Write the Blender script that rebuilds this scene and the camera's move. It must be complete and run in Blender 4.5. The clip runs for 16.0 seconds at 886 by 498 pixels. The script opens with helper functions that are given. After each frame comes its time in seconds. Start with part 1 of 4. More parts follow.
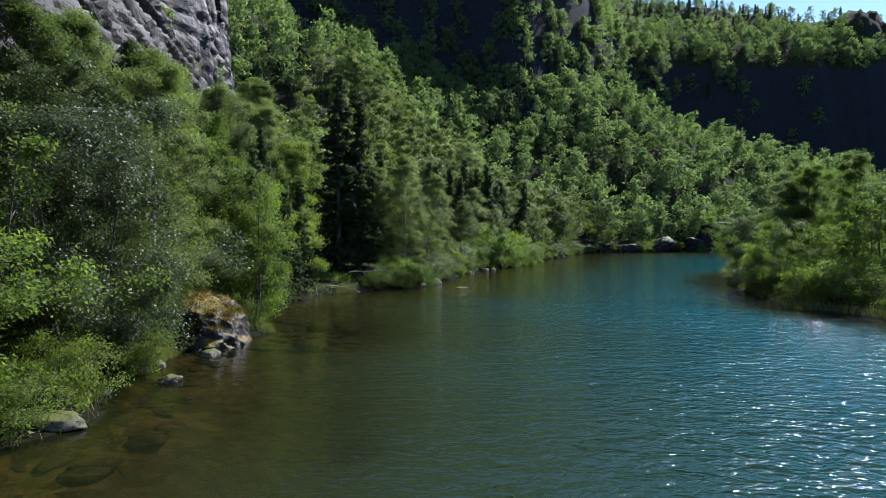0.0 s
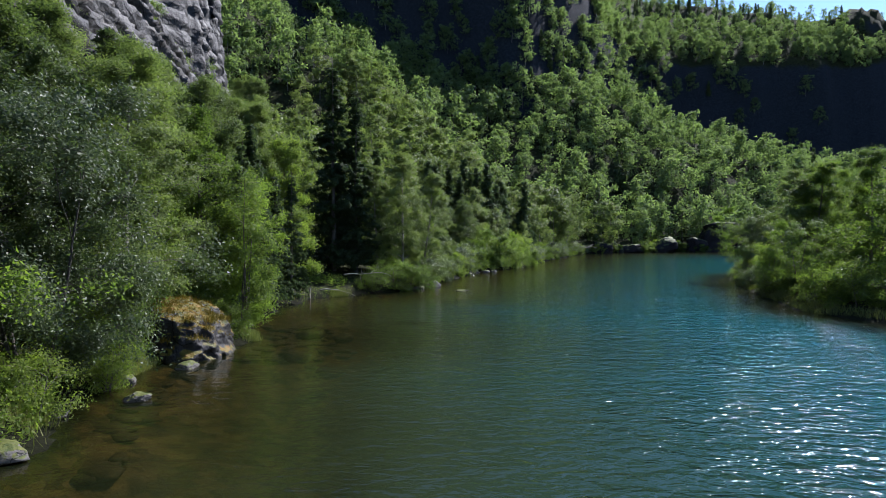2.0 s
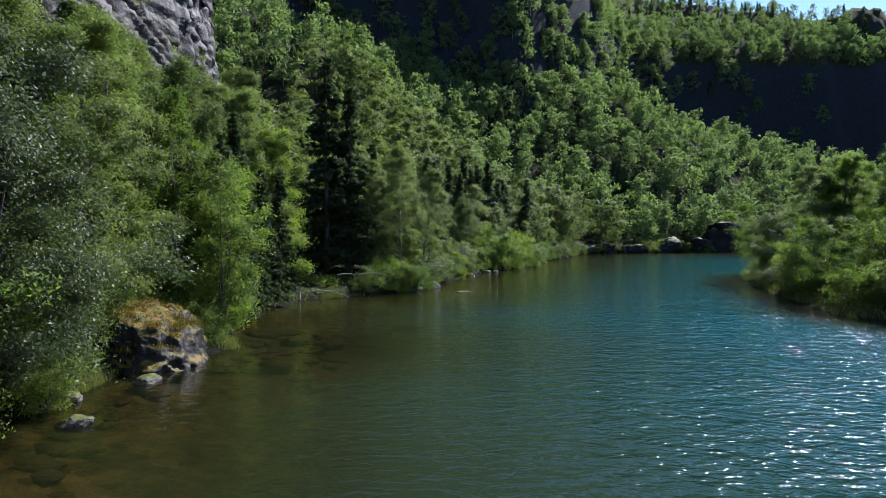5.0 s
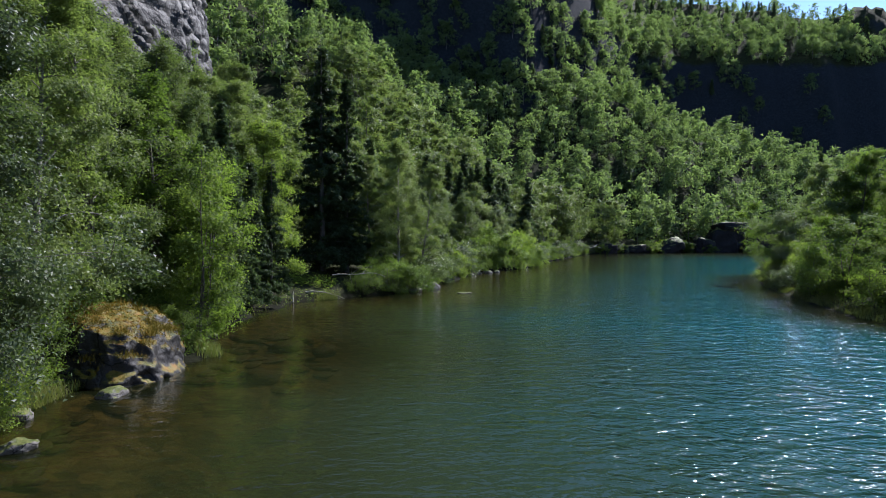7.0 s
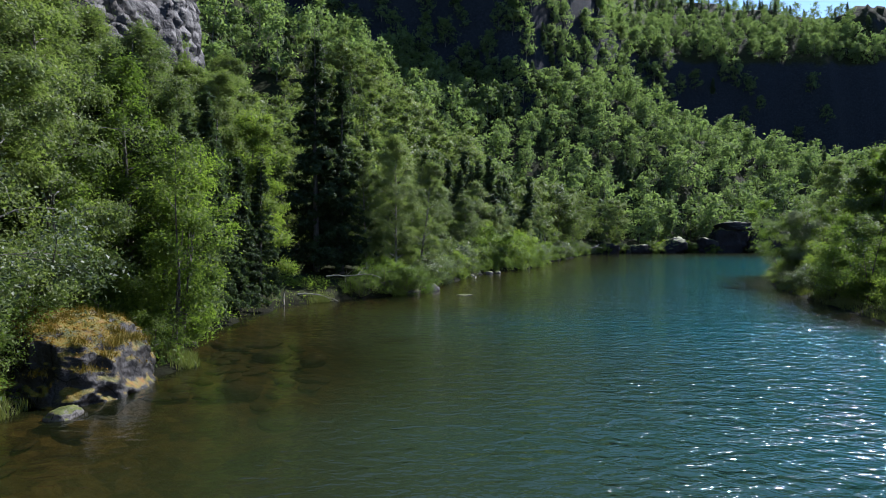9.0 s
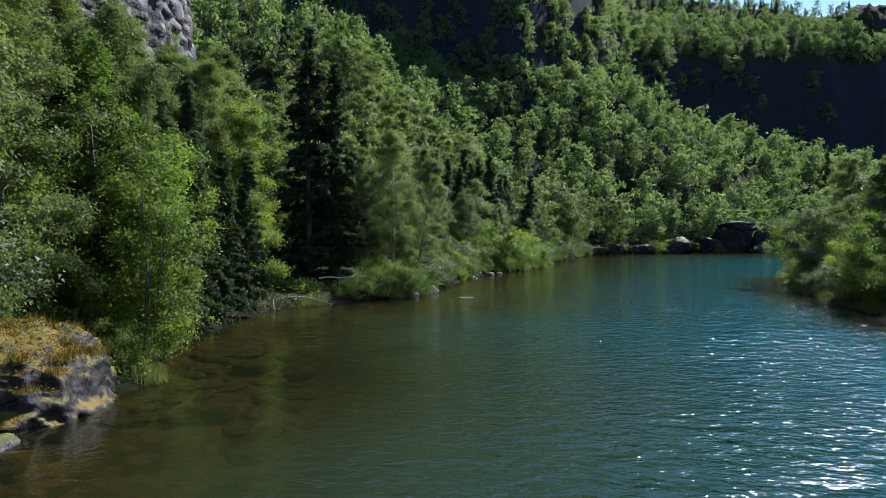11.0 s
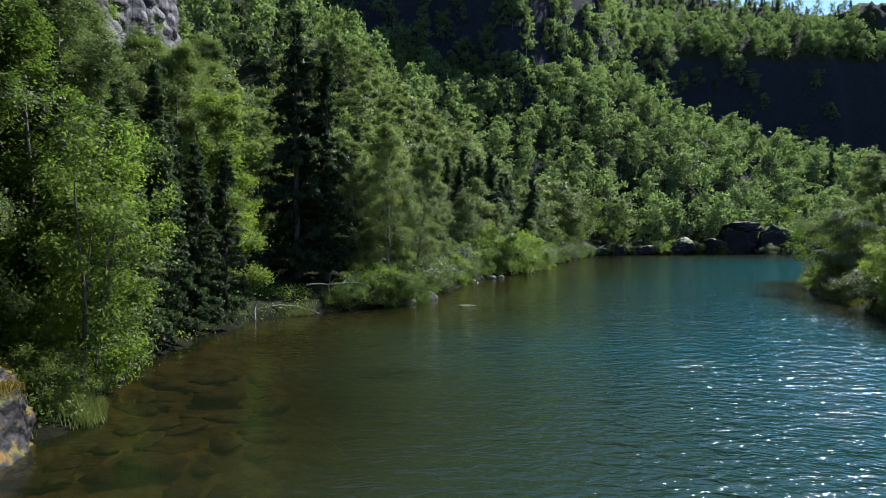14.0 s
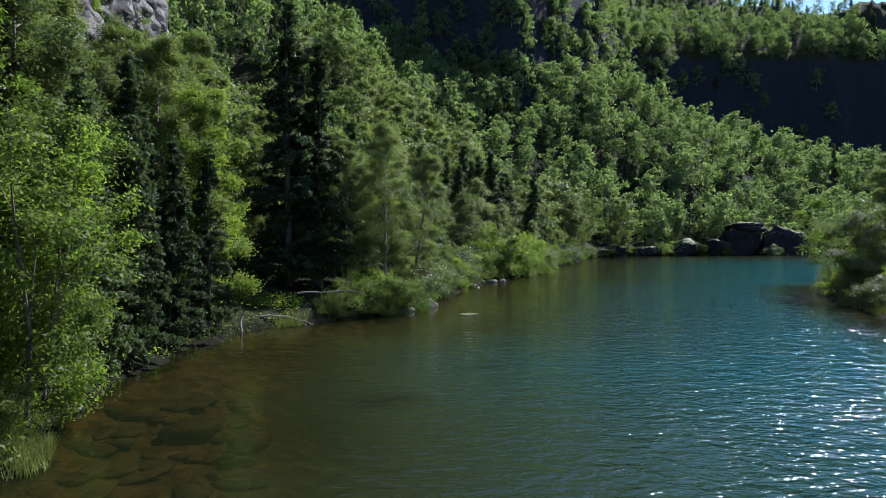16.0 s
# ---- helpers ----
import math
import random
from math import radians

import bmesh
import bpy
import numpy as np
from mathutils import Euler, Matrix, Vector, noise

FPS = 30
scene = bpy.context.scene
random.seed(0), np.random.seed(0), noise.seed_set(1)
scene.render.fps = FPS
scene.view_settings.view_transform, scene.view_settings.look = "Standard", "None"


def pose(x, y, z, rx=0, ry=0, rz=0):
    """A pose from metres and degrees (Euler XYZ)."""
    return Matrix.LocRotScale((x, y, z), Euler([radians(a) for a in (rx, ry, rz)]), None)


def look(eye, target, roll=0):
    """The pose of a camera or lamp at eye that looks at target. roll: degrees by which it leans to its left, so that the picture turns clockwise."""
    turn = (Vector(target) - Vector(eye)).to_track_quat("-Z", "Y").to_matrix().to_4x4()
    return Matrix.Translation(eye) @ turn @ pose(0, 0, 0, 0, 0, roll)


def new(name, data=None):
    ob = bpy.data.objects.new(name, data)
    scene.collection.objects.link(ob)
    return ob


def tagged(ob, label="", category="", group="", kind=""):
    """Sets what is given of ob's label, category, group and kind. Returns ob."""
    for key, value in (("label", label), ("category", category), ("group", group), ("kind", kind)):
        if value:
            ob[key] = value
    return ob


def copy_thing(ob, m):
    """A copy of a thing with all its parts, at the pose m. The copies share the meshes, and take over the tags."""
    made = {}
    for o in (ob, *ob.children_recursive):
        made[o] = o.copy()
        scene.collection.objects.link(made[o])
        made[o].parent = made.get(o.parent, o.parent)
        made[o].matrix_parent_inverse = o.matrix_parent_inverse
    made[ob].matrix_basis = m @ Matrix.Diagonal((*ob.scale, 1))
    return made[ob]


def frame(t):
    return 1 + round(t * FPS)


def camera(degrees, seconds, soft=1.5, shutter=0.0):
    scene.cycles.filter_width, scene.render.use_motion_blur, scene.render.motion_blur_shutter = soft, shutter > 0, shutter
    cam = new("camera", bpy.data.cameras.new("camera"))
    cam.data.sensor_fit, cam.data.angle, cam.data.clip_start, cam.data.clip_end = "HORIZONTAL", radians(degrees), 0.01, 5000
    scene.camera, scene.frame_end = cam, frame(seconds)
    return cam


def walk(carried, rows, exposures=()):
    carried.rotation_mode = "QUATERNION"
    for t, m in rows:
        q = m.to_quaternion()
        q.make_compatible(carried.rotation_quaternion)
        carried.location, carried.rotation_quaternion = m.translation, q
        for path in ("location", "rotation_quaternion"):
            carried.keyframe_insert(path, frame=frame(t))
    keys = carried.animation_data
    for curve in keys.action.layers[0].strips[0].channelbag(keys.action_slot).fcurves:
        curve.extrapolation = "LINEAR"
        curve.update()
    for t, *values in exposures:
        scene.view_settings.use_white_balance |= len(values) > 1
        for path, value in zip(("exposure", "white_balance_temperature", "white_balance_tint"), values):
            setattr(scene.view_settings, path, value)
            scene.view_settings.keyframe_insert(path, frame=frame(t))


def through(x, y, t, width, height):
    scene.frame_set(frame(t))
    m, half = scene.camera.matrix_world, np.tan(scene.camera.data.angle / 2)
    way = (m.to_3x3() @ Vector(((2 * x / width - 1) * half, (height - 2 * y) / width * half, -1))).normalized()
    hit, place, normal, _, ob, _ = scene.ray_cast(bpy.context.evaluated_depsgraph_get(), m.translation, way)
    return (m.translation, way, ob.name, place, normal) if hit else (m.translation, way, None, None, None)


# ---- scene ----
cam = camera(73.7, 16.0, 0.6)
PATH = [
    (0.0, 0.0, 0.0, 5.0, 0.0, -1.64, -0.0),
    (0.5, 0.018, 0.508, 5.02, -0.015, -1.632, 0.03),
    (1.0, 0.031, 1.017, 5.029, -0.015, -1.617, 0.08),
    (1.5, 0.038, 1.526, 5.021, -0.038, -1.594, 0.13),
    (2.0, 0.043, 2.022, 4.997, -0.053, -1.579, 0.14),
    (2.5, 0.043, 2.508, 4.971, -0.068, -1.579, 0.13),
    (3.0, 0.03, 3.013, 4.945, -0.083, -1.572, 0.14),
    (3.5, 0.01, 3.521, 4.891, -0.083, -1.549, 0.14),
    (4.0, -0.003, 4.02, 4.839, -0.106, -1.526, 0.13),
    (6.5, -0.073, 6.58, 4.637, -0.205, -1.496, 0.04),
    (7.0, -0.088, 7.106, 4.613, -0.22, -1.481, 0.02),
    (7.5, -0.092, 7.628, 4.592, -0.243, -1.473, 0.01),
    (8.0, -0.102, 8.164, 4.578, -0.266, -1.481, 0.01),
    (8.5, -0.11, 8.697, 4.568, -0.288, -1.481, 0.01),
    (9.0, -0.113, 9.244, 4.557, -0.311, -1.481, -0.0),
    (11.5, -0.144, 12.095, 4.491, -0.425, -1.443, -0.01),
    (12.0, -0.157, 12.67, 4.502, -0.463, -1.458, -0.04),
    (12.5, -0.19, 13.25, 4.52, -0.501, -1.458, -0.04),
    (13.0, -0.215, 13.827, 4.546, -0.546, -1.465, -0.04),
    (13.5, -0.216, 14.384, 4.6, -0.569, -1.473, -0.03),
    (14.0, -0.224, 14.933, 4.658, -0.599, -1.481, -0.03),
    (14.5, -0.249, 15.503, 4.73, -0.653, -1.488, -0.05),
    (15.0, -0.275, 16.071, 4.812, -0.698, -1.496, -0.05),
    (15.5, -0.305, 16.632, 4.87, -0.728, -1.481, -0.0),
    (16.0, -0.312, 17.167, 4.915, -0.766, -1.488, 0.03),
]
walk(cam, [(t, pose(x, y, z, 90 + pitch, roll, yaw)) for t, x, y, z, yaw, pitch, roll in PATH], [(0.0, 1.08, 5700, 17), (16.0, 1.08, 5700, 17)])

# ---- sky and sun ----
SUN_EL, SUN_AZ = radians(45.5), radians(47)
world = bpy.data.worlds.new("sky")
scene.world = world
world.use_nodes = True
wn = world.node_tree
sky = wn.nodes.new("ShaderNodeTexSky")
sky.sky_type = "NISHITA"
sky.sun_disc = False
sky.sun_elevation, sky.sun_rotation = SUN_EL, SUN_AZ
sky.air_density, sky.dust_density, sky.ozone_density = 1.0, 0.0, 2.5
wn.links.new(sky.outputs[0], wn.nodes["Background"].inputs[0])
wn.nodes["Background"].inputs[1].default_value = 0.098
sun_dir = Vector((math.cos(SUN_EL) * math.sin(SUN_AZ), math.cos(SUN_EL) * math.cos(SUN_AZ), math.sin(SUN_EL)))
sun = new("sun", bpy.data.lights.new("sun", "SUN"))
sun.data.energy, sun.data.angle, sun.data.color = 5.0, radians(0.53), (1.0, 0.95, 0.86)
sun.matrix_world = look(sun_dir * 400, (0, 0, 0))


# ---- materials ----
class Nodes:
    """A small helper to wire a node material."""

    def __init__(self, name):
        self.mat = bpy.data.materials.new(name)
        self.mat.use_nodes = True
        self.tree = self.mat.node_tree
        self.tree.nodes.clear()
        self.out = self.tree.nodes.new("ShaderNodeOutputMaterial")

    def node(self, kind, ins=None, operation="", feature="", blend="", attribute=""):
        n = self.tree.nodes.new("ShaderNode" + kind)
        if operation:
            n.operation = operation
        if feature:
            n.feature = feature
        if blend:
            n.data_type, n.blend_type = "RGBA", blend
        if attribute:
            n.attribute_name = attribute
        for k, v in (ins or {}).items():
            if isinstance(v, bpy.types.NodeSocket):
                self.tree.links.new(v, n.inputs[k])
            else:
                n.inputs[k].default_value = v
        return n

    def pos(self, scale=(1, 1, 1), rot=0.0):
        g = self.node("NewGeometry").outputs["Position"]
        return self.node("Mapping", {"Vector": g, "Scale": scale, "Rotation": (0, 0, radians(rot))}).outputs[0]

    def noise(self, vec, scale, detail=4.0, rough=0.55, distort=0.0):
        return self.node("TexNoise", {"Vector": vec, "Scale": scale, "Detail": detail, "Roughness": rough, "Distortion": distort}).outputs[0]

    def ramp(self, fac, stops):
        r = self.node("ValToRGB", {"Fac": fac})
        e = r.color_ramp.elements
        while len(e) < len(stops):
            e.new(0.5)
        for el, (p, c) in zip(e, stops):
            el.position, el.color = p, (*c, 1)
        return r.outputs[0]

    def mix(self, fac, a, b, mode="MIX"):
        m = self.node("Mix", blend=mode)
        for i, v in ((0, fac), (6, a), (7, b)):
            if isinstance(v, bpy.types.NodeSocket):
                self.tree.links.new(v, m.inputs[i])
            else:
                m.inputs[i].default_value = v if i == 0 else (*v, 1)
        return m.outputs[2]

    def math(self, op, a, b=0.0):
        return self.node("Math", {0: a, 1: b}, operation=op).outputs[0]

    def bump(self, height, strength=0.5, distance=0.1):
        return self.node("Bump", {"Height": height, "Strength": strength, "Distance": distance}).outputs[0]

    def surface(self, shader):
        self.tree.links.new(shader, self.out.inputs[0])
        return self.mat


def leaf_material(name, dark, mid, light, gloss=0.55, through=0.54, shine=0.2):
    n = Nodes(name)
    each = n.node("NewGeometry").outputs["Random Per Island"]
    whole = n.node("ObjectInfo").outputs["Random"]
    patch = n.noise(n.pos(), 0.16, 2.0)
    f = n.math("ADD", n.math("MULTIPLY", each, 0.45), n.math("MULTIPLY", patch, 0.55))
    f = n.math("ADD", n.math("MULTIPLY", f, 0.6), n.math("MULTIPLY", whole, 0.4))
    col = n.ramp(f, [(0.2, dark), (0.5, mid), (0.8, light)])
    base = n.node("BsdfPrincipled", {"Base Color": col, "Roughness": gloss, "Specular IOR Level": shine})
    back = n.mix(1.0, col, (1.22, 1.38, 0.68), "MULTIPLY")
    trans = n.node("BsdfTranslucent", {"Color": back})
    return n.surface(n.node("MixShader", {0: through, 1: base.outputs[0], 2: trans.outputs[0]}).outputs[0])


def bark_material(name, pale, dark, bands=True):
    n = Nodes(name)
    a = n.noise(n.pos((1, 1, 5) if bands else (6, 6, 1)), 3.0, 5.0)
    b = n.noise(n.pos(), 0.7, 3.0)
    col = n.ramp(n.math("ADD", n.math("MULTIPLY", a, 0.7), n.math("MULTIPLY", b, 0.3)), [(0.40, dark), (0.56, pale)])
    p = n.node("BsdfPrincipled", {"Base Color": col, "Roughness": 0.8, "Normal": n.bump(a, 0.6, 0.02)})
    return n.surface(p.outputs[0])


def rock_material(name, dark, light, moss=None, moss_from=0.45, scale=1.0, gloss=0.7):
    n = Nodes(name)
    v = n.pos((scale, scale, scale))
    big, fine = n.noise(v, 0.5, 5.0, 0.6, 0.6), n.noise(v, 5.0, 8.0, 0.65)
    streak = n.noise(n.pos((scale * 1.5, scale * 1.5, scale * 0.22)), 1.3, 5.0, 0.6)
    f = n.math("ADD", n.math("MULTIPLY", big, 0.4), n.math("ADD", n.math("MULTIPLY", fine, 0.3), n.math("MULTIPLY", streak, 0.3)))
    col = n.ramp(f, [(0.36, dark), (0.50, tuple((a + b) / 2 for a, b in zip(dark, light))), (0.64, light)])
    crack = n.node("TexVoronoi", {"Vector": n.pos((scale, scale, scale * 0.6)), "Scale": 0.9}, feature="DISTANCE_TO_EDGE").outputs[0]
    line = n.math("LESS_THAN", n.math("ADD", crack, n.math("MULTIPLY", fine, 0.06)), 0.045)
    col = n.mix(line, col, tuple(c * 0.4 for c in dark))
    if moss:
        up = n.node("SeparateXYZ", {0: n.node("NewGeometry").outputs["Normal"]}).outputs[2]
        m = n.math("ADD", up, n.math("MULTIPLY", n.math("SUBTRACT", n.noise(v, 1.7, 6.0, 0.65), 0.5), 1.9))
        m = n.node("MapRange", {0: m, 1: moss_from, 2: moss_from + 0.18}).outputs[0]
        mc = n.ramp(n.noise(v, 2.6, 6.0, 0.7), [(0.35, moss[0]), (0.52, moss[1]), (0.68, moss[2])])
        col = n.mix(m, col, mc)
    h = n.math("ADD", n.math("MULTIPLY", big, 1.0), n.math("MULTIPLY", fine, 0.35))
    p = n.node("BsdfPrincipled", {"Base Color": col, "Roughness": gloss, "Specular IOR Level": 0.2, "Normal": n.bump(h, 0.9, 0.25 / scale)})
    return n.surface(p.outputs[0])


def ground_material():
    n = Nodes("forest floor and lake bed")
    v = n.pos()
    big, mid, fine = n.noise(v, 0.12, 4.0), n.noise(v, 1.3, 6.0, 0.6), n.noise(v, 9.0, 6.0, 0.65)
    f = n.math("ADD", n.math("MULTIPLY", mid, 0.6), n.math("MULTIPLY", fine, 0.4))
    floor = n.ramp(f, [(0.35, (0.008, 0.008, 0.004)), (0.5, (0.020, 0.023, 0.008)), (0.66, (0.036, 0.044, 0.014))])
    # steep rock darkened and blued: the far wall's shade and haze, put in colour
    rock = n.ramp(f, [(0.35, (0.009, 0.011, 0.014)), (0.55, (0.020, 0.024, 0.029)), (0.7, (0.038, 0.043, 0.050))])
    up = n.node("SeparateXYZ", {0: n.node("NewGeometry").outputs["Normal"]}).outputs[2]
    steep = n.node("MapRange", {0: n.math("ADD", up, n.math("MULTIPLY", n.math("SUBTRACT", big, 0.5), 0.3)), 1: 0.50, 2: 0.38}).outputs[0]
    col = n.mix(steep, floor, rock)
    z = n.node("SeparateXYZ", {0: n.node("NewGeometry").outputs["Position"]}).outputs[2]
    damp = n.node("MapRange", {0: n.math("ADD", z, n.math("MULTIPLY", mid, 0.25)), 1: 0.55, 2: 0.30}).outputs[0]
    col = n.mix(damp, col, n.mix(1.0, col, (0.38, 0.36, 0.34), "MULTIPLY"))
    stone = n.node("TexVoronoi", {"Vector": v, "Scale": 2.4, "Randomness": 1.0}).outputs["Color"]
    bedf = n.math("ADD", n.math("MULTIPLY", f, 0.75), n.math("MULTIPLY", n.node("SeparateColor", {0: stone}).outputs[0], 0.25))
    bed = n.ramp(bedf, [(0.32, (0.020, 0.016, 0.007)), (0.5, (0.060, 0.045, 0.018)), (0.68, (0.12, 0.092, 0.042))])
    under = n.node("MapRange", {0: n.math("ADD", z, n.math("MULTIPLY", mid, 0.15)), 1: 0.02, 2: -0.03}).outputs[0]
    col = n.mix(under, col, bed)
    p = n.node("BsdfPrincipled", {"Base Color": col, "Roughness": 0.95, "Specular IOR Level": 0.1, "Normal": n.bump(f, 0.8, 0.25)})
    return n.surface(p.outputs[0])


def water_material():
    n = Nodes("lake water")
    gust = n.noise(n.pos((1, 2.2, 1), 12), 0.09, 3.0)
    w1 = n.noise(n.pos((0.85, 1.5, 1), 14), 1.25, 2.0, 0.5, 0.6)
    w2 = n.noise(n.pos((0.9, 1.4, 1), -14), 2.7, 2.0, 0.55, 0.5)
    w3 = n.noise(n.pos((0.9, 1.3, 1), 25), 7.5, 2.0, 0.5, 0.3)
    calm = n.node("Attribute", attribute="calm").outputs["Fac"]
    deep = n.node("Attribute", attribute="deep").outputs["Fac"]
    blue = n.node("Attribute", attribute="blue").outputs["Fac"]
    amp = n.math("MULTIPLY", n.math("ADD", n.math("MULTIPLY", gust, 0.9), 0.35), n.math("SUBTRACT", 1.0, n.math("MULTIPLY", calm, 0.86)))
    h = n.math("MULTIPLY", n.math("ADD", n.math("ADD", n.math("MULTIPLY", w1, 0.56), n.math("MULTIPLY", w2, 0.30)), n.math("MULTIPLY", w3, 0.055)), amp)
    normal = n.bump(h, 1.0, 0.365)
    body = n.node("BsdfDiffuse", {"Color": n.mix(blue, (0.017, 0.022, 0.008), (0.003, 0.052, 0.056))})
    clear = n.node("BsdfTransparent", {"Color": (0.60, 0.54, 0.34, 1)})
    inner = n.node("MixShader", {0: n.node("MapRange", {0: deep, 1: 0.0, 2: 1.0, 3: 0.26, 4: 1.0}).outputs[0], 1: clear.outputs[0], 2: body.outputs[0]})
    gloss = n.node("BsdfGlossy", {"Roughness": 0.06, "Normal": normal})
    fres = n.node("Fresnel", {"IOR": 1.333, "Normal": normal})
    return n.surface(n.node("MixShader", {0: fres.outputs[0], 1: inner.outputs[0], 2: gloss.outputs[0]}).outputs[0])


BIRCH = leaf_material("birch leaves", (0.060, 0.084, 0.030), (0.120, 0.154, 0.050), (0.188, 0.225, 0.080), 0.5, 0.50, 0.25)
ALDER = leaf_material("alder leaves", (0.056, 0.086, 0.018), (0.112, 0.160, 0.032), (0.190, 0.236, 0.048), 0.5, 0.64, 0.25)
WILLOW = leaf_material("willow leaves", (0.050, 0.070, 0.030), (0.090, 0.118, 0.050), (0.140, 0.172, 0.082), 0.48, 0.42, 0.3)
NEEDLE = leaf_material("spruce needles", (0.030, 0.047, 0.021), (0.054, 0.080, 0.036), (0.086, 0.118, 0.050), 0.6, 0.4)
# bluer and paler than BIRCH: distance haze mixed into the leaf colour
HAZED_LEAF = leaf_material("far birch leaves with painted haze", (0.082, 0.116, 0.052), (0.138, 0.184, 0.080), (0.200, 0.245, 0.112), 0.7, 0.58)
GRASS = leaf_material("shore grass", (0.060, 0.075, 0.018), (0.110, 0.130, 0.034), (0.19, 0.19, 0.07), 0.5, 0.35)
DRY_GRASS = leaf_material("moss and dry grass", (0.045, 0.052, 0.010), (0.150, 0.105, 0.012), (0.215, 0.085, 0.010), 0.85, 0.2)
BIRCH_BARK = bark_material("birch bark", (0.22, 0.205, 0.18), (0.035, 0.03, 0.027))
DARK_BARK = bark_material("dark bark", (0.11, 0.095, 0.075), (0.03, 0.025, 0.02), False)
DEAD_WOOD = bark_material("bleached wood", (0.27, 0.25, 0.21), (0.10, 0.09, 0.07), False)
MOSS = ((0.030, 0.042, 0.010), (0.120, 0.098, 0.014), (0.175, 0.085, 0.012))
GREEN_MOSS = ((0.035, 0.05, 0.012), (0.075, 0.085, 0.02), (0.12, 0.115, 0.035))
BOULDER = rock_material("mossy boulder rock", (0.008, 0.0075, 0.007), (0.046, 0.042, 0.038), MOSS, 0.52, 1.2, 0.45)
CLIFF = rock_material("cliff rock", (0.009, 0.008, 0.008), (0.066, 0.061, 0.056), GREEN_MOSS, 0.98, 0.6, 0.5)
STONE = rock_material("shore stone", (0.03, 0.027, 0.024), (0.15, 0.138, 0.12), GREEN_MOSS, 0.6, 3.0)
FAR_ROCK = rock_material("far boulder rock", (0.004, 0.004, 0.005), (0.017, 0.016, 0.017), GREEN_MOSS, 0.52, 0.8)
SUNK = rock_material("sunken stone", (0.010, 0.008, 0.004), (0.060, 0.044, 0.022), None, 0.5, 2.0)
GROUND, WATER = ground_material(), water_material()

# ---- plan of the valley ----
LEFT_SHORE = [(-9, -200), (-10, -30), (-10.3, 0), (-10.2, 13), (-9.4, 15.5), (-10.8, 19), (-11.0, 23), (-11.0, 25.6), (-10.0, 27.6), (-8.6, 29.4),
              (-10.6, 33), (-10.8, 42), (-9.8, 47), (-6.4, 50), (-3, 53.5), (-1.3, 58), (2, 68), (5, 78), (10, 84.5), (12, 88),
              (17, 103), (29, 131), (34, 141), (42, 146.5), (60, 150.5), (85, 153.5)]
RIGHT_SHORE = [(98, 145), (100, 120), (82, 100), (58, 83), (43, 74), (35, 69.5), (32, 66.5), (28.0, 58), (26.2, 52), (23.6, 42.5), (22.7, 39.2), (23.4, 36.5), (24.8, 33.5),
               (27, 20), (30, 0), (32, -200)]
CLIFF_LINE = [(-17, -60), (-18, 8), (-18.5, 30), (-19.6, 42), (-20.2, 56), (-22, 62), (-25.5, 67), (-26.5, 72), (-27.2, 80), (-27.6, 84), (-32, 87), (-46, 92), (-62, 94)]
FOOT = LEFT_SHORE + [(110, 166), (200, 195), (420, 230), (900, 260)]


def line_distance(px, py, line):
    """Distance to a polyline, positive on its left side."""
    best, side = np.full(px.shape, 1e9), np.ones(px.shape)
    for (ax, ay), (bx, by) in zip(line[:-1], line[1:]):
        dx, dy = bx - ax, by - ay
        t = np.clip(((px - ax) * dx + (py - ay) * dy) / (dx * dx + dy * dy), 0, 1)
        d = np.hypot(px - ax - t * dx, py - ay - t * dy)
        s = np.sign(dx * (py - ay) - dy * (px - ax))
        near = d < best - 1e-6
        best, side = np.where(near, d, best), np.where(near, s, side)
    return best * side


def smooth(a, b, v):
    t = np.clip((v - a) / (b - a), 0, 1)
    return t * t * (3 - 2 * t)


def waves(x, y, size, seed):
    """Smooth hills and hollows, about -1 to 1."""
    rng = np.random.RandomState(seed)
    total = np.zeros(np.shape(x))
    for k in range(5):
        a, f, p = rng.uniform(0, 6.28), 6.28 / size * rng.uniform(0.6, 1.7), rng.uniform(0, 6.28)
        total = total + np.sin(f * (np.cos(a) * x + np.sin(a) * y) + p + 1.3 * np.sin(f * 0.6 * (np.sin(a) * x - np.cos(a) * y)))
    return total / 3.2


